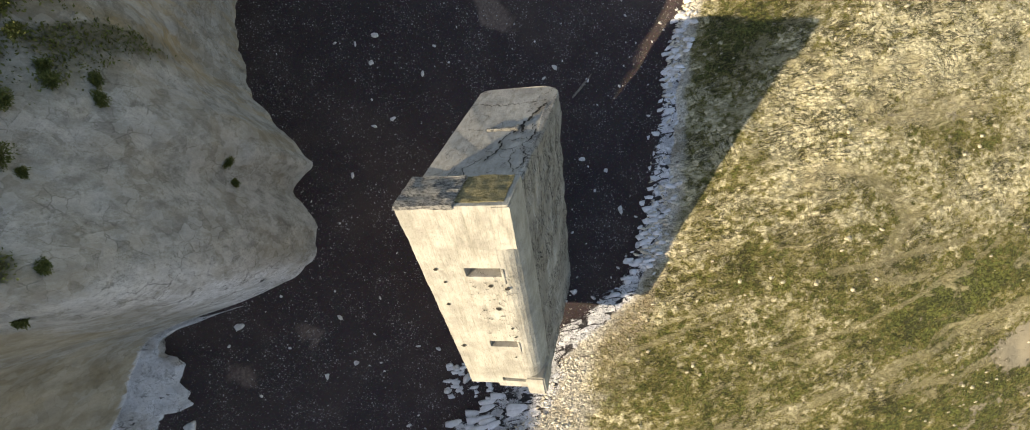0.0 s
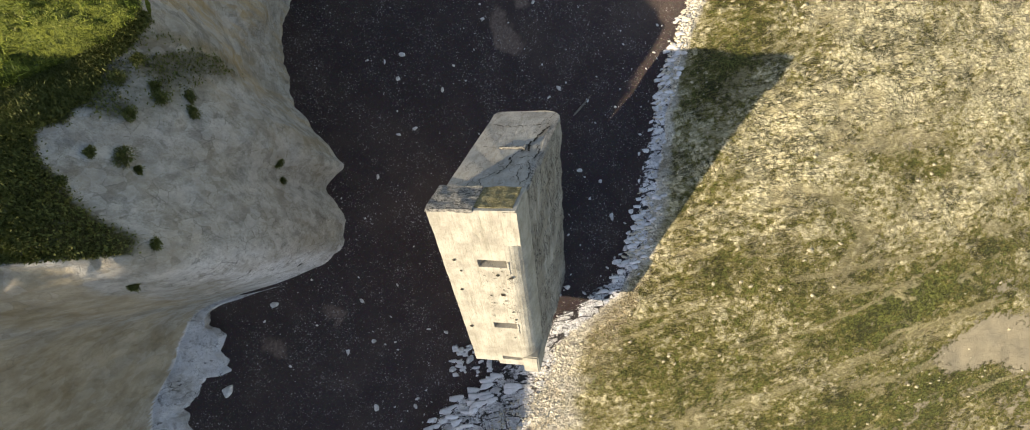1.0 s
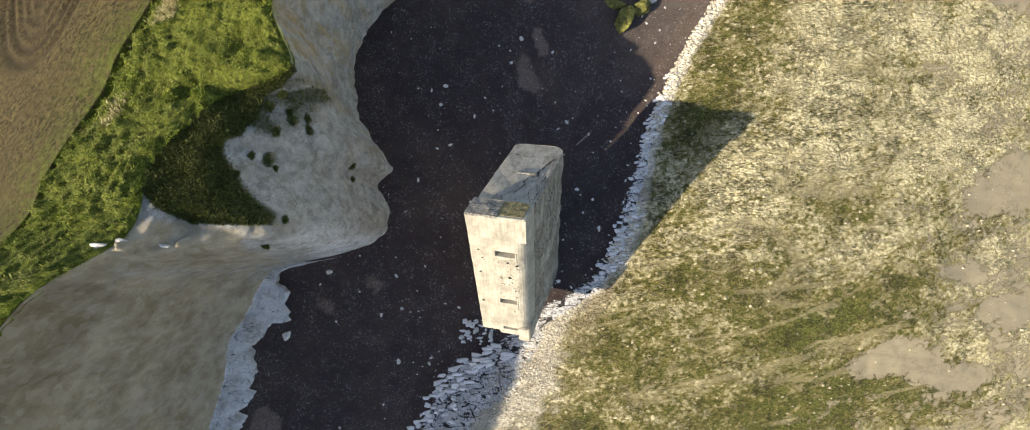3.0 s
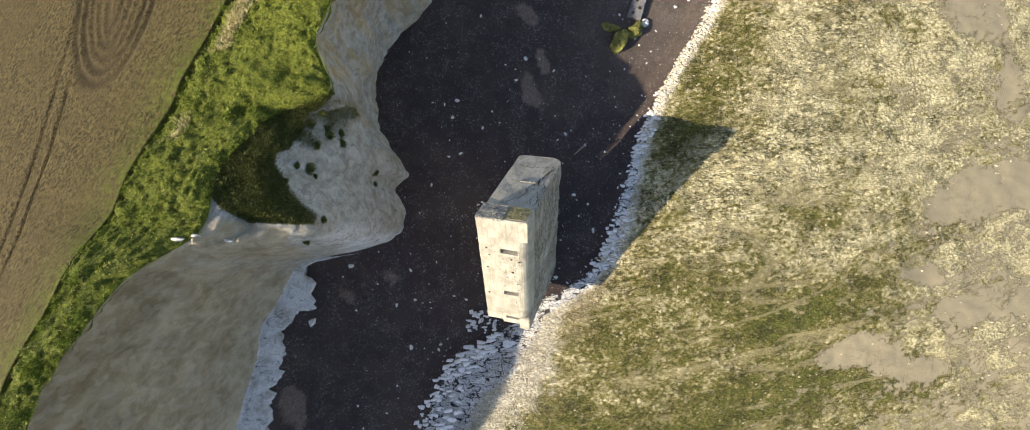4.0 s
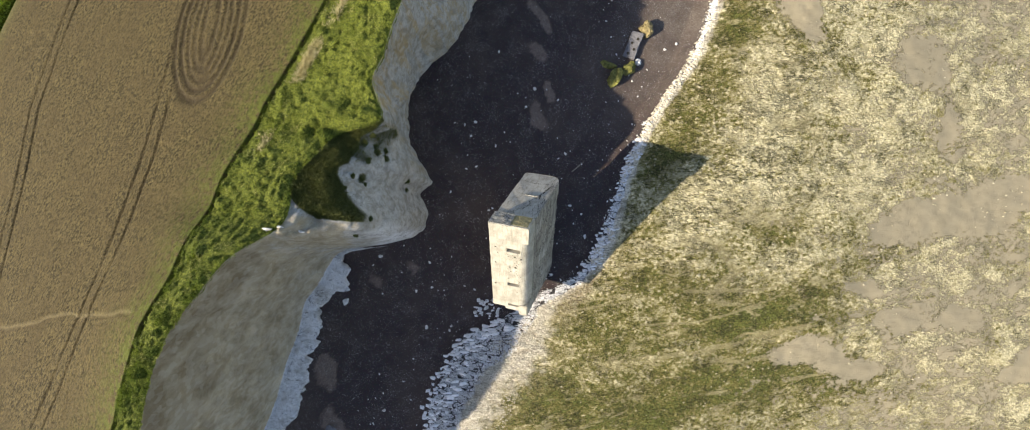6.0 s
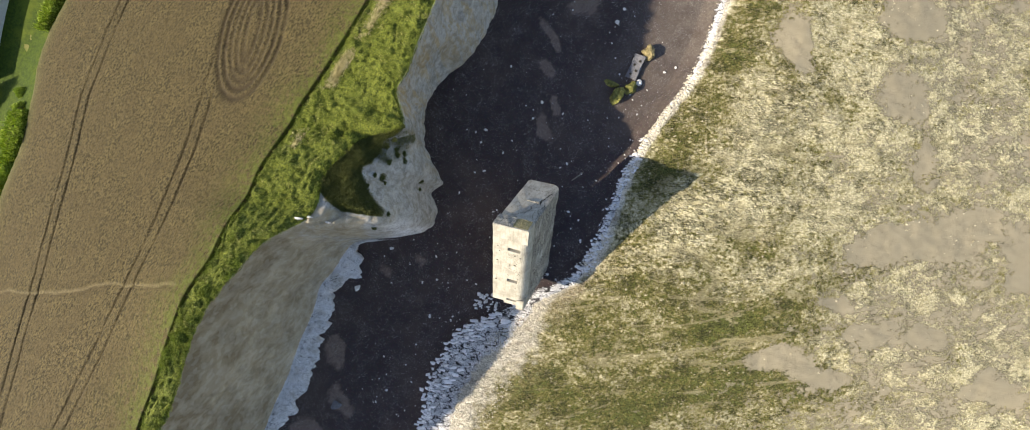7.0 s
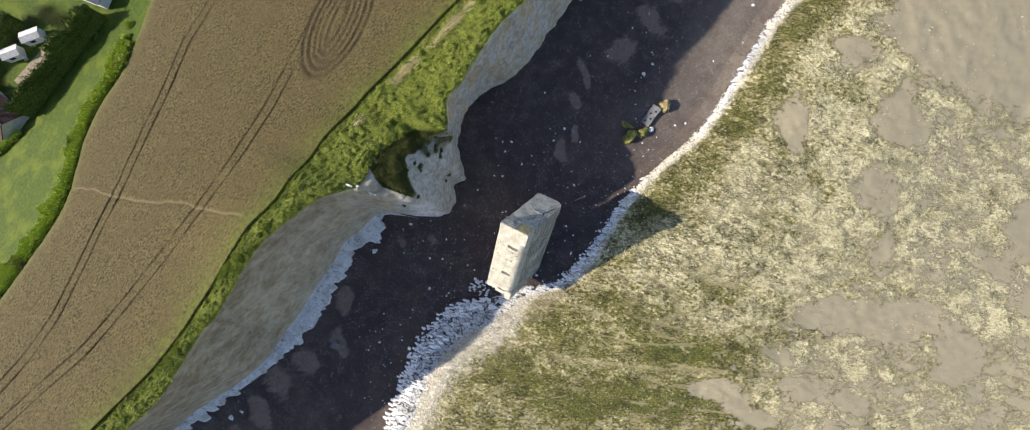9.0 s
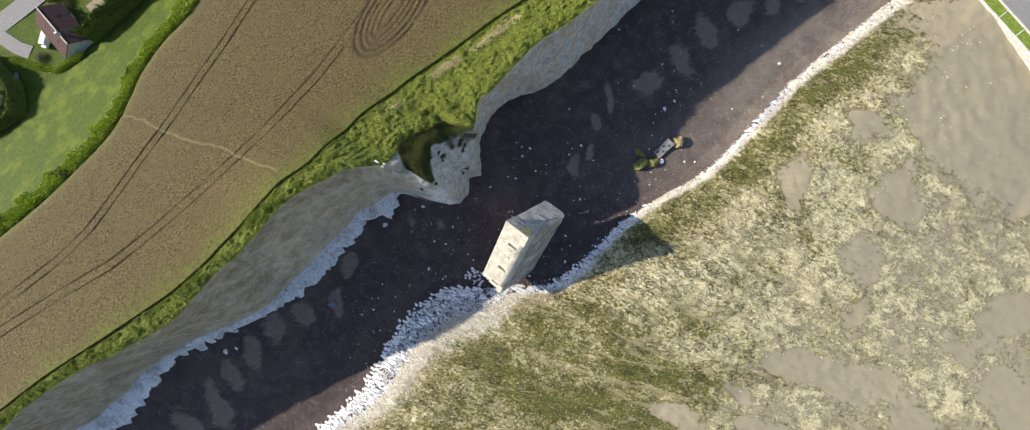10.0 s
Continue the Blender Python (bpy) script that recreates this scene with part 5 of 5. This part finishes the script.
def plate_stuff(name, xs_, ys_, long, wide, high, material, label, angle=6, seed=0):
    """Flat-topped irregular slabs in one mesh, each a seven-sided plate with sloping sides."""
    g = np.random.RandomState(seed)
    n, k = len(xs_), 7
    th = (np.arange(k)[None] + g.uniform(-0.45, 0.45, (n, k))) * 2 * math.pi / k
    rad = g.uniform(0.72, 1.08, (n, k))
    u = np.sign(np.cos(th)) * np.abs(np.cos(th)) ** 0.6 * rad * long[:, None] / 2
    v = np.sign(np.sin(th)) * np.abs(np.sin(th)) ** 0.5 * rad * wide[:, None] / 2
    a = radians(angle) + g.randn(n) * 0.16
    c, s_ = np.cos(a)[:, None], np.sin(a)[:, None]
    top = beach_z(xs_, ys_) + high * g.uniform(0.5, 1.0, n)
    tilt = g.randn(n, 2) * 0.02
    rings = []
    for grow, z in ((1.0, -0.4), (1.0, 0.0), (0.98, 0.015)):
        px, pyy = (u * c - v * s_) * grow, (u * s_ + v * c) * grow
        pz = (top[:, None] + tilt[:, :1] * px + tilt[:, 1:] * pyy) + z
        rings.append(np.stack([px + xs_[:, None], pyy + ys_[:, None], pz], -1))
    mid = np.stack([xs_, ys_, top + 0.035], -1)[:, None]
    co = np.concatenate([*rings, mid], 1).reshape(-1, 3)
    i = np.arange(k)
    j = (i + 1) % k
    tri = np.concatenate([np.stack([i, j, k + j], 1), np.stack([i, k + j, k + i], 1), np.stack([k + i, k + j, 2 * k + j], 1), np.stack([k + i, 2 * k + j, 2 * k + i], 1), np.stack([2 * k + i, 2 * k + j, np.full(k, 3 * k)], 1)])
    tri = (tri[None] + (np.arange(n) * (3 * k + 1))[:, None, None]).reshape(-1)
    me = bpy.data.meshes.new(name)
    me.vertices.add(len(co)), me.loops.add(len(tri)), me.polygons.add(len(tri) // 3)
    me.vertices.foreach_set("co", co.astype(np.float32).ravel())
    me.loops.foreach_set("vertex_index", tri.astype(np.int32))
    me.polygons.foreach_set("loop_start", np.arange(0, len(tri), 3, dtype=np.int32))
    me.update(calc_edges=True)
    me.materials.append(material)
    return tagged(new(name, me), label, kind="stuff")


def spaced(y0, y1, gap_x, gap_y, seed, thin):
    """Plan points in staggered rows across the belt, pushed about; thin(f) is the share kept at f of the way across."""
    g = np.random.RandomState(seed)
    ys_ = np.arange(y0, y1, gap_y)
    out = []
    for r, y in enumerate(ys_):
        w = float(belt_width(y)) * 1.25
        x = np.arange(-0.6 + (r % 2) * gap_x / 2, w, gap_x)
        yy = y + g.uniform(-0.3, 0.3, len(x)) * gap_y
        f = x / max(1e-6, w / 1.25)
        ok = g.rand(len(x)) < thin(f)
        out.append(np.stack([np.interp(yy, shore_np[:, 1], shore_np[:, 0]) + x + g.uniform(-0.25, 0.25, len(x)) * gap_x, yy], 1)[ok])
    return np.concatenate(out).T


px_, py_ = spaced(-112, -15.5, 1.45, 0.62, 81, lambda f: np.interp(f, [-0.1, 0.0, 0.1, 0.25, 0.38, 0.42], [0.45, 0.85, 0.75, 0.5, 0.4, 0.0]))
g = np.random.RandomState(82)
plate_stuff("rock_plates", px_, py_, g.uniform(1.3, 2.9, len(px_)), g.uniform(0.5, 1.0, len(px_)), g.uniform(0.06, 0.16, len(px_)), plate_m, "white chalk plates split by dark cracks along the shingle", 8, 83)
px_, py_ = spaced(-6, 29, 1.0, 0.62, 84, lambda f: np.interp(f, [-0.2, 0.0, 0.3, 0.6, 0.9], [0.3, 0.7, 0.6, 0.25, 0.05]))
g = np.random.RandomState(85)
plate_stuff("rock_plates", px_, py_, g.uniform(0.7, 1.7, len(px_)), g.uniform(0.4, 0.8, len(px_)), g.uniform(0.08, 0.2, len(px_)), plate_m, "white chalk plates split by dark cracks along the shingle", 10, 86)
g = np.random.RandomState(87)
plate_stuff("rock_plates", g.uniform(-7.5, -2.6, 34), g.uniform(-17.4, -13.4, 34), g.uniform(0.4, 1.2, 34), g.uniform(0.25, 0.55, 34), g.uniform(0.08, 0.2, 34), plate_m, "scattered white chalk plates lying in dark shingle", 8, 88)
x1, y1 = along_shore(6500, -2, 135, -0.1, 0.85, 61)
stone_stuff("shore_stones", x1, y1, np.random.RandomState(1).gamma(2, 0.09, len(x1)).clip(0.1, 0.5), cobble_m, "belt of pale chalk stones along the edge of the shingle", 8, 0.36, seed=2, long=1.5)
x1, y1 = along_shore(7000, -105, -12.5, 0.58, 1.3, 62)
stone_stuff("belt_stones", x1, y1, np.random.RandomState(3).gamma(2.2, 0.065, len(x1)).clip(0.08, 0.34), cobble_m, "cream chalk cobbles crowded over the rock belt", 10, 0.45, seed=4)
g = np.random.RandomState(71)
x1, y1 = g.uniform(-30, 22, 2600), g.uniform(-60, 90, 2600)
sd = signed_distance(x1, y1, shore_pts)
ok = (sd < 0) & (x1 > cliff_foot(y1) + 0.5) & (g.rand(2600) < np.exp(sd / 9) + 0.12)
stone_stuff("beach_pebbles", x1[ok], y1[ok], g.gamma(2, 0.09, ok.sum()).clip(0.1, 0.5), stone_m, "white chalk pebbles strewn over the shingle", seed=5)
g = np.random.RandomState(72)
x1, y1 = g.uniform(8, 110, 9000), g.uniform(-60, 135, 9000)
sd = signed_distance(x1, y1, shore_pts)
ok = (sd > 3) & (g.rand(9000) < np.clip(0.35 + 1.3 * fbm(x1, y1, 7, 4, 73), 0.0, 1))
stone_stuff("reef_stones", x1[ok], y1[ok], g.gamma(2.2, 0.10, ok.sum()).clip(0.12, 0.55), mat_two("reef_rock", (0.40, 0.35, 0.21), (0.68, 0.62, 0.44), 2.2, None, 0.6, 0.1), "pale rocks scattered over the chalk reef", 19, 0.4, seed=6)
# Added white stones that stand for the thin sunlit rim of the brink.
for k, (x, y, z, d) in enumerate([(-32.6, -4.7, 26.6, 0.8), (-30.8, -4.9, 25.4, 0.7), (-34.0, -5.3, 27.0, 0.9)]):
    crag = rock("chalk_crag", x, y, (d * 2.0, d * 0.7, d * 0.8), 8 * k - 6, stone_m, "white chalk stone added for the sunlit rim of the brink", "crag", "crags on the brink", seed=70 + k)
    crag.location.z = cliff_point(x, y) + d * 0.15
rock("driftwood", 7.6, 17.4, (0.35, 4.3, 0.25), -39, mat_two("bleached_wood", (0.16, 0.14, 0.11), (0.3, 0.27, 0.22), 3.0), "long bleached driftwood pole lying on shingle", "driftwood", seed=15, sink=0.1)


# ---- hedge, meadow, road and houses inland ----
asphalt_m = mat_two("road_asphalt", (0.17, 0.17, 0.165), (0.25, 0.25, 0.24), 2.5, (0.2, 0.2, 0.19))
gravel_m = mat_two("yard_gravel", (0.17, 0.145, 0.1), (0.27, 0.23, 0.16), 1.6)
tile_m = mat_two("dark_red_tiles", (0.036, 0.019, 0.018), (0.078, 0.04, 0.038), 1.8, None, 0.5, 0.05)
pale_roof_m = mat_two("pale_roof_sheet", (0.10, 0.11, 0.14), (0.17, 0.18, 0.22), 0.8, None, 0.2, 0.03)
white_m = mat_two("white_paint", (0.56, 0.56, 0.56), (0.68, 0.68, 0.67), 1.0, None, 0.1, 0.01, 0.4)
grey_m = mat_two("grey_roof_felt", (0.22, 0.23, 0.24), (0.32, 0.33, 0.34), 1.0, None, 0.2, 0.02)
render_m = mat_two("cream_render", (0.55, 0.5, 0.4), (0.68, 0.63, 0.53), 1.2)
hedge_m = mat_leaf("hedge_leaves", (0.17, 0.25, 0.018), (0.48, 0.57, 0.07))
dark_hedge_m = mat_leaf("dark_hedge_leaves", (0.05, 0.08, 0.015), (0.10, 0.15, 0.03))
glass_m = mat_two("dark_glass", (0.02, 0.025, 0.03), (0.04, 0.045, 0.05), 1.0, None, 0.0, 0.01, 0.1)

my = np.arange(-125, 112, 1.5)
ms = np.linspace(0, 1, 40)
MY, MS = np.meshgrid(my, ms, indexing="ij")
MX = -260 + (hedge_line(MY) + 1.2 + 260) * MS
meadow = grid_mesh("meadow", MX, MY, land_z(MX, MY) + 0.06 + 0.04 * fbm(MX, MY, 6, 3, 81), meadow_m)
tagged(meadow, "bright mown grass between the hedge and the gardens", "meadow", kind="structure")


def ribbon(name, pts, width, lift, material, label, category):
    """A flat strip with a little thickness laid along a plan line."""
    p = np.array(pts, float)
    bm = bmesh.new()
    rows = []
    for i in range(len(p)):
        d = p[min(i + 1, len(p) - 1)] - p[max(i - 1, 0)]
        nrm = np.array([-d[1], d[0]]) / np.hypot(*d) * width / 2
        z = float(land_z(p[i][0], p[i][1]))
        rows.append([bm.verts.new((p[i][0] + k * nrm[0], p[i][1] + k * nrm[1], z + h)) for k, h in ((1, 0), (1, lift), (-1, lift), (-1, 0))])
    for a, b in zip(rows, rows[1:]):
        for i in range(4):
            bm.faces.new((a[i], a[(i + 1) % 4], b[(i + 1) % 4], b[i]))
    me = bpy.data.meshes.new(name)
    bmesh.ops.recalc_face_normals(bm, faces=bm.faces)
    bm.to_mesh(me)
    bm.free()
    me.materials.append(material)
    return tagged(new(name, me), label, category, kind="structure")


ribbon("road", [(-190, -140), (-174.0, -88.1), (-166.4, -57.5), (-164.6, -45), (-161.0, -27.8), (-157.2, -12.3), (-149.4, 34.0), (-140.0, 103.6)], 6.0, 0.16, asphalt_m, "pale grey asphalt lane past the houses", "road")
ribbon("driveway", [(-162.8, -48.3), (-155.3, -47.6), (-151.3, -46.2)], 4.0, 0.18, asphalt_m, "short grey driveway beside the house", "driveway")
ribbon("yard", [(-145.2, -25.8), (-143.1, -18.3), (-140.2, -9.7)], 5.0, 0.17, gravel_m, "bare tan gravel yard behind the houses", "yard")


def hedge(pts, width, height, material, label, density=130, seed=0, uneven=0.2):
    """A hedge: a lumpy green core with leaves standing out of it."""
    g = np.random.RandomState(seed)
    p = np.array(pts, float)
    seg = np.hypot(*np.diff(p, axis=0).T)
    run = np.concatenate([[0], np.cumsum(seg)])
    n = max(6, int(run[-1] / 0.6))
    at = np.linspace(0, run[-1], n)
    cx_, cy_ = np.interp(at, run, p[:, 0]), np.interp(at, run, p[:, 1])
    tx_, ty_ = np.gradient(cx_), np.gradient(cy_)
    ln = np.hypot(tx_, ty_)
    nx_, ny_ = -ty_ / ln, tx_ / ln
    a = np.linspace(0, math.pi, 9)
    A, I = np.meshgrid(a, np.arange(n))
    r = 1 + 0.28 * fbm(at[I], A * 2, 1.2, 3, seed + 7)
    swell = (1 + uneven * fbm(at, at * 0, 5, 3, seed + 3))[I]
    lat = np.sign(np.cos(A)) * np.abs(np.cos(A)) ** 0.6 * width / 2 * r * swell
    up = np.abs(np.sin(A)) ** 0.6 * height * r * swell
    HX, HY = cx_[I] + nx_[I] * lat, cy_[I] + ny_[I] * lat
    HZ = land_z(HX, HY) + up - 0.1
    ob = tagged(new("hedge"), label, "hedge", "hedges inland")
    core = grid_mesh("hedge_body", HX, HY, HZ, tangle_m)
    core.parent = ob
    m = int(density * run[-1])
    i, j = g.randint(0, n, m), g.randint(0, 9, m)
    b = np.stack([HX[i, j], HY[i, j], HZ[i, j] - 0.1], 1) + g.randn(m, 3) * 0.22
    t = b + np.stack([nx_[i] * np.cos(a[j]) * 0.3, ny_[i] * np.cos(a[j]) * 0.3, 0.15 + 0.35 * np.sin(a[j])], 1) + g.randn(m, 3) * 0.2
    lv = new("leaves", leaf_mesh("leaves", b, t, g.uniform(0.1, 0.24, m), material))
    lv.parent = ob
    return ob


hy = np.arange(-121, 100, 4.0)
hedge([(float(hedge_line(y)) - 2.2, y) for y in hy if y < 2], 3.6, 1.1, hedge_m, "bright green bushy hedge along the wheat field", 520, 1, 0.75)
hedge([(float(hedge_line(y)) - 2.4, y) for y in hy if y > 16], 3.2, 1.4, hedge_m, "green bushy hedge beside a pale roofed building", 420, 2, 0.6)
hedge([(-137.4, -31.5), (-136.2, -25.5), (-135.0, -13.8), (-133.2, -3.7), (-131.6, 2.4)], 1.9, 6.4, dark_hedge_m, "tall clipped dark green garden hedge", 260, 3)
hedge([(-136.6, -36.5), (-140.2, -45.0), (-148.0, -48.9), (-153.0, -50.9)], 1.1, 1.3, hedge_m, "low clipped hedge in front of the house", 160, 4)
hedge([(-158.5, -53.9), (-152.9, -55.1), (-147.7, -55.5), (-142.6, -58.1), (-137.8, -60.4), (-140.5, -68.7), (-148.0, -80.6), (-160, -99.8)], 1.8, 4.4, dark_hedge_m, "tall dark hedge closing a garden corner", 160, 5)
hedge([(-152.1, -9.5), (-156.4, -23.2), (-158.6, -31.0)], 2.2, 5.0, dark_hedge_m, "dark roadside hedge beside the asphalt lane", 240, 6)


def house(x, y, turn, size, eaves, rise, roof_m, wall_m, label, name="house", chimney=True):
    """A gabled house: walls, two thick roof slopes with a ridge, chimney, windows and door."""
    lx, ly = size
    ob = tagged(new(name), label, "house")
    ob.matrix_world = pose(x, y, float(land_z(x, y)) - 0.2, 0, 0, turn)
    bm = bmesh.new()
    sec = [(-ly / 2, 0), (ly / 2, 0), (ly / 2, eaves), (0, eaves + rise), (-ly / 2, eaves)]
    a, b = [[bm.verts.new((sx * lx / 2, q, z)) for q, z in sec] for sx in (-1, 1)]
    for i in range(5):
        bm.faces.new((a[i], a[(i + 1) % 5], b[(i + 1) % 5], b[i]))
    bm.faces.new(a), bm.faces.new(b[::-1])
    part("wall", bm, wall_m, ob)
    slope = math.atan2(rise, ly / 2)
    for s in (-1, 1):
        long = math.hypot(rise, ly / 2) + 0.5
        m = Matrix.Translation((0, 0, eaves + rise + 0.06)) @ Matrix.Rotation(-s * slope, 4, "X")
        r = part("roof_slope", box_bm((-lx / 2 - 0.4, min(0, s * long), 0), (lx / 2 + 0.4, max(0, s * long), 0.18), 0.03, 1, m), roof_m, ob)
        for k in range(2):
            u = -lx / 4 + k * lx / 2.2
            part("skylight", box_bm((u, s * long * 0.45 - 0.5, 0.17), (u + 0.8, s * long * 0.45 + 0.5, 0.26), 0.02, 1, m), glass_m, r)
        for k in range(3):
            u = -lx / 2 + lx * (k + 0.5) / 3
            part("window", box_bm((u - 0.5, s * ly / 2 - 0.06, 1.0), (u + 0.5, s * ly / 2 + 0.06, 2.2), 0.02, 1), glass_m, ob)
    part("ridge", box_bm((-lx / 2 - 0.4, -0.16, eaves + rise + 0.12), (lx / 2 + 0.4, 0.16, eaves + rise + 0.36), 0.06), render_m, ob, "pale ridge tiles")
    if chimney:
        part("chimney", box_bm((lx * 0.22, -0.4, eaves + rise - 0.5), (lx * 0.22 + 0.7, 0.4, eaves + rise + 1.3), 0.05), render_m, ob)
    return ob


house(-145.4, -34.6, -10, (14, 8.4), 2.8, 2.6, tile_m, render_m, "cream house with a dark red tiled gable roof")
house(-137.1, 16.4, 97, (25, 8.4), 3.0, 1.6, pale_roof_m, white_m, "long low building with a pale grey sheet roof", "barn", False)
house(-152.4, -66.5, 20, (11, 8), 2.8, 2.4, pale_roof_m, render_m, "house with a pale grey roof behind a tall hedge")


def van(x, y, turn, size, label, category="van"):
    """A parked van: rounded body, windscreen, wheels with rims, lamps."""
    lx, ly, lz = size
    ob = tagged(new(category), label, category)
    ob.matrix_world = pose(x, y, float(land_z(x, y)) + 0.2, 0, 0, turn)
    b = part("body", box_bm((-lx / 2, -ly / 2, 0.35), (lx / 2 - 0.7, ly / 2, lz), 0.14, 3), white_m, ob)
    part("bonnet", box_bm((lx / 2 - 0.75, -ly / 2 + 0.04, 0.35), (lx / 2, ly / 2 - 0.04, lz * 0.55), 0.12, 3), white_m, ob)
    part("windscreen", box_bm((lx / 2 - 0.72, -ly / 2 + 0.15, lz * 0.58), (lx / 2 - 0.62, ly / 2 - 0.15, lz * 0.92), 0.03), glass_m, b)
    for sx in (-0.3, 0.3):
        for sy in (-1, 1):
            bm = bmesh.new()
            bmesh.ops.create_cone(bm, cap_ends=True, segments=16, radius1=0.34, radius2=0.34, depth=0.22, matrix=Matrix.Translation((sx * lx, sy * (ly / 2 - 0.06), 0.34)) @ Matrix.Rotation(math.pi / 2, 4, "X"))
            w = part("wheel", bm, dark_m, ob)
            bm = bmesh.new()
            bmesh.ops.create_cone(bm, cap_ends=True, segments=12, radius1=0.2, radius2=0.2, depth=0.24, matrix=Matrix.Translation((sx * lx, sy * (ly / 2 - 0.06), 0.34)) @ Matrix.Rotation(math.pi / 2, 4, "X"))
            part("rim", bm, pale_roof_m, w)
    for sy in (-1, 1):
        part("headlight", box_bm((lx / 2 - 0.02, sy * ly * 0.36 - 0.14, 0.75), (lx / 2 + 0.03, sy * ly * 0.36 + 0.14, 0.95), 0.02), glass_m, ob)
    return ob


van(-149.2, -40.2, -62, (4.8, 1.95, 2.0), "white van parked beside the cream house")


def mobile_home(x, y, turn, size):
    lx, ly, lz = size
    ob = tagged(new("mobile_home"), "white mobile home with a shallow pitched roof", "mobile home", "mobile homes")
    ob.matrix_world = pose(x, y, float(land_z(x, y)) + 0.1, 0, 0, turn)
    part("wall", box_bm((-lx / 2, -ly / 2, 0.3), (lx / 2, ly / 2, lz), 0.05), white_m, ob)
    for s in (-1, 1):
        m = Matrix.Translation((0, 0, lz + 0.35)) @ Matrix.Rotation(-s * 0.22, 4, "X")
        part("roof_slope", box_bm((-lx / 2 - 0.2, min(0, s * (ly / 2 + 0.25)), 0), (lx / 2 + 0.2, max(0, s * (ly / 2 + 0.25)), 0.08), 0.02, 1, m), grey_m if s < 0 else white_m, ob)
        part("window", box_bm((-1, s * ly / 2 - 0.04, 1.2), (0.4, s * ly / 2 + 0.04, 2.0), 0.02), glass_m, ob)
    part("step", box_bm((1.2, -ly / 2 - 0.6, 0), (2.2, -ly / 2, 0.3), 0.03), side_m, ob)
    return ob


mobile_home(-149.4, -18.4, 48, (4.6, 2.9, 2.3))
mobile_home(-146.2, -11.6, 48, (5.0, 2.9, 2.4))


def boat(x, y, turn):
    """A small covered dinghy."""
    bm = bmesh.new()
    bmesh.ops.create_uvsphere(bm, u_segments=16, v_segments=10, radius=0.5)
    for v in bm.verts:
        k = 1 - 0.6 * max(0, v.co.x) ** 2 * 4 * 0.25
        v.co = Vector((v.co.x * 2.8, v.co.y * 1.4 * k, v.co.z * 0.9))
    ob = tagged(new("dinghy"), "small dinghy under a pale grey cover on the grass", "boat")
    ob.matrix_world = pose(x, y, float(land_z(x, y)) + 0.45, 0, 0, turn)
    part("cover", bm, pale_roof_m, ob)
    part("keel", box_bm((-1.2, -0.06, -0.5), (1.2, 0.06, -0.3), 0.02), dark_m, ob)
    return ob


boat(-139.7, -26.1, -40)
boat(-149.1, -54.1, -40)


# ---- slipway far along the beach ----
def slipway(a, b, width):
    """A weed-green ramp between pale concrete kerbs, tied across by ribs, with a wet grey apron beside it."""
    ob = tagged(new("slipway"), "weed-green concrete slipway with pale kerbs on the sand", "slipway")
    length = math.hypot(b[0] - a[0], b[1] - a[1])
    turn = math.degrees(math.atan2(b[1] - a[1], b[0] - a[0]))
    m = pose(a[0], a[1], float(beach_z((a[0] + b[0]) / 2, (a[1] + b[1]) / 2)) + 1.1, 0, 0, turn)
    part("ramp", box_bm((0, -width / 2 + 0.21, -4), (length, width / 2 - 0.21, 0.3), 0.1, 2, m), green_m, ob, "ramp grown over with green weed")
    for k in (-1, 1):
        part("kerb", box_bm((0, k * width / 2 - 0.2, -4), (length, k * width / 2 + 0.2, 0.6), 0.08, 2, m), kerb_m, ob, "pale concrete kerb")
    for k in range(1, int(length / 7)):
        part("rib", box_bm((k * 7 - 0.15, -width / 2 + 0.22, -1), (k * 7 + 0.15, width / 2 - 0.22, 0.42), 0.05, 1, m), kerb_m, ob, "pale concrete rib")
    part("apron", box_bm((0, width / 2 + 0.22, -4), (length, width / 2 + 26, 0.25), 0.1, 1, m), asphalt_m, ob, "wet grey concrete apron")
    return ob


green_m = mat_two("green_weed", (0.09, 0.14, 0.015), (0.2, 0.27, 0.04), 1.2)
kerb_m = mat_two("pale_kerb", (0.36, 0.355, 0.33), (0.55, 0.54, 0.5), 1.2)
slipway((54.0, 140.8), (96.0, 130.6), 4.0)

# dark bushes in the gardens
# Those nearest the mobile homes are added to darken and shade that ground.
for k, (x, y, r) in enumerate([(-151.8, -28.4, 2.4), (-145.9, -29.1, 1.8), (-141.6, -9.3, 2.6), (-140.7, -28.4, 1.5), (-152.5, -24.7, 1.8), (-139.4, -6.4, 2.2), (-147.3, -45.2, 2.0), (-143.0, -4.6, 3.4), (-147.6, -4.4, 3.2), (-152.6, -14.2, 2.6), (-150.6, -8.2, 2.4)]):
    shrub(x, y, float(land_z(x, y)) + 0.1, r, 40 + k, "dark green bush standing in a garden beside the houses", "garden bushes")

# uneven bushes standing out of the field hedge
for k in range(64):
    g = random.Random(k + 900)
    y = -108 + 1.75 * k + g.uniform(-1.2, 1.2)
    x = float(hedge_line(y)) - g.uniform(0.8, 5.4)
    shrub(x, y, float(land_z(x, y)) + 0.1, g.uniform(1.0, 2.3), 200 + k, "bright green bush standing in the hedge along the wheat", "hedge bushes", hedge_m if g.random() < 0.86 else shrub_m, 1.9)
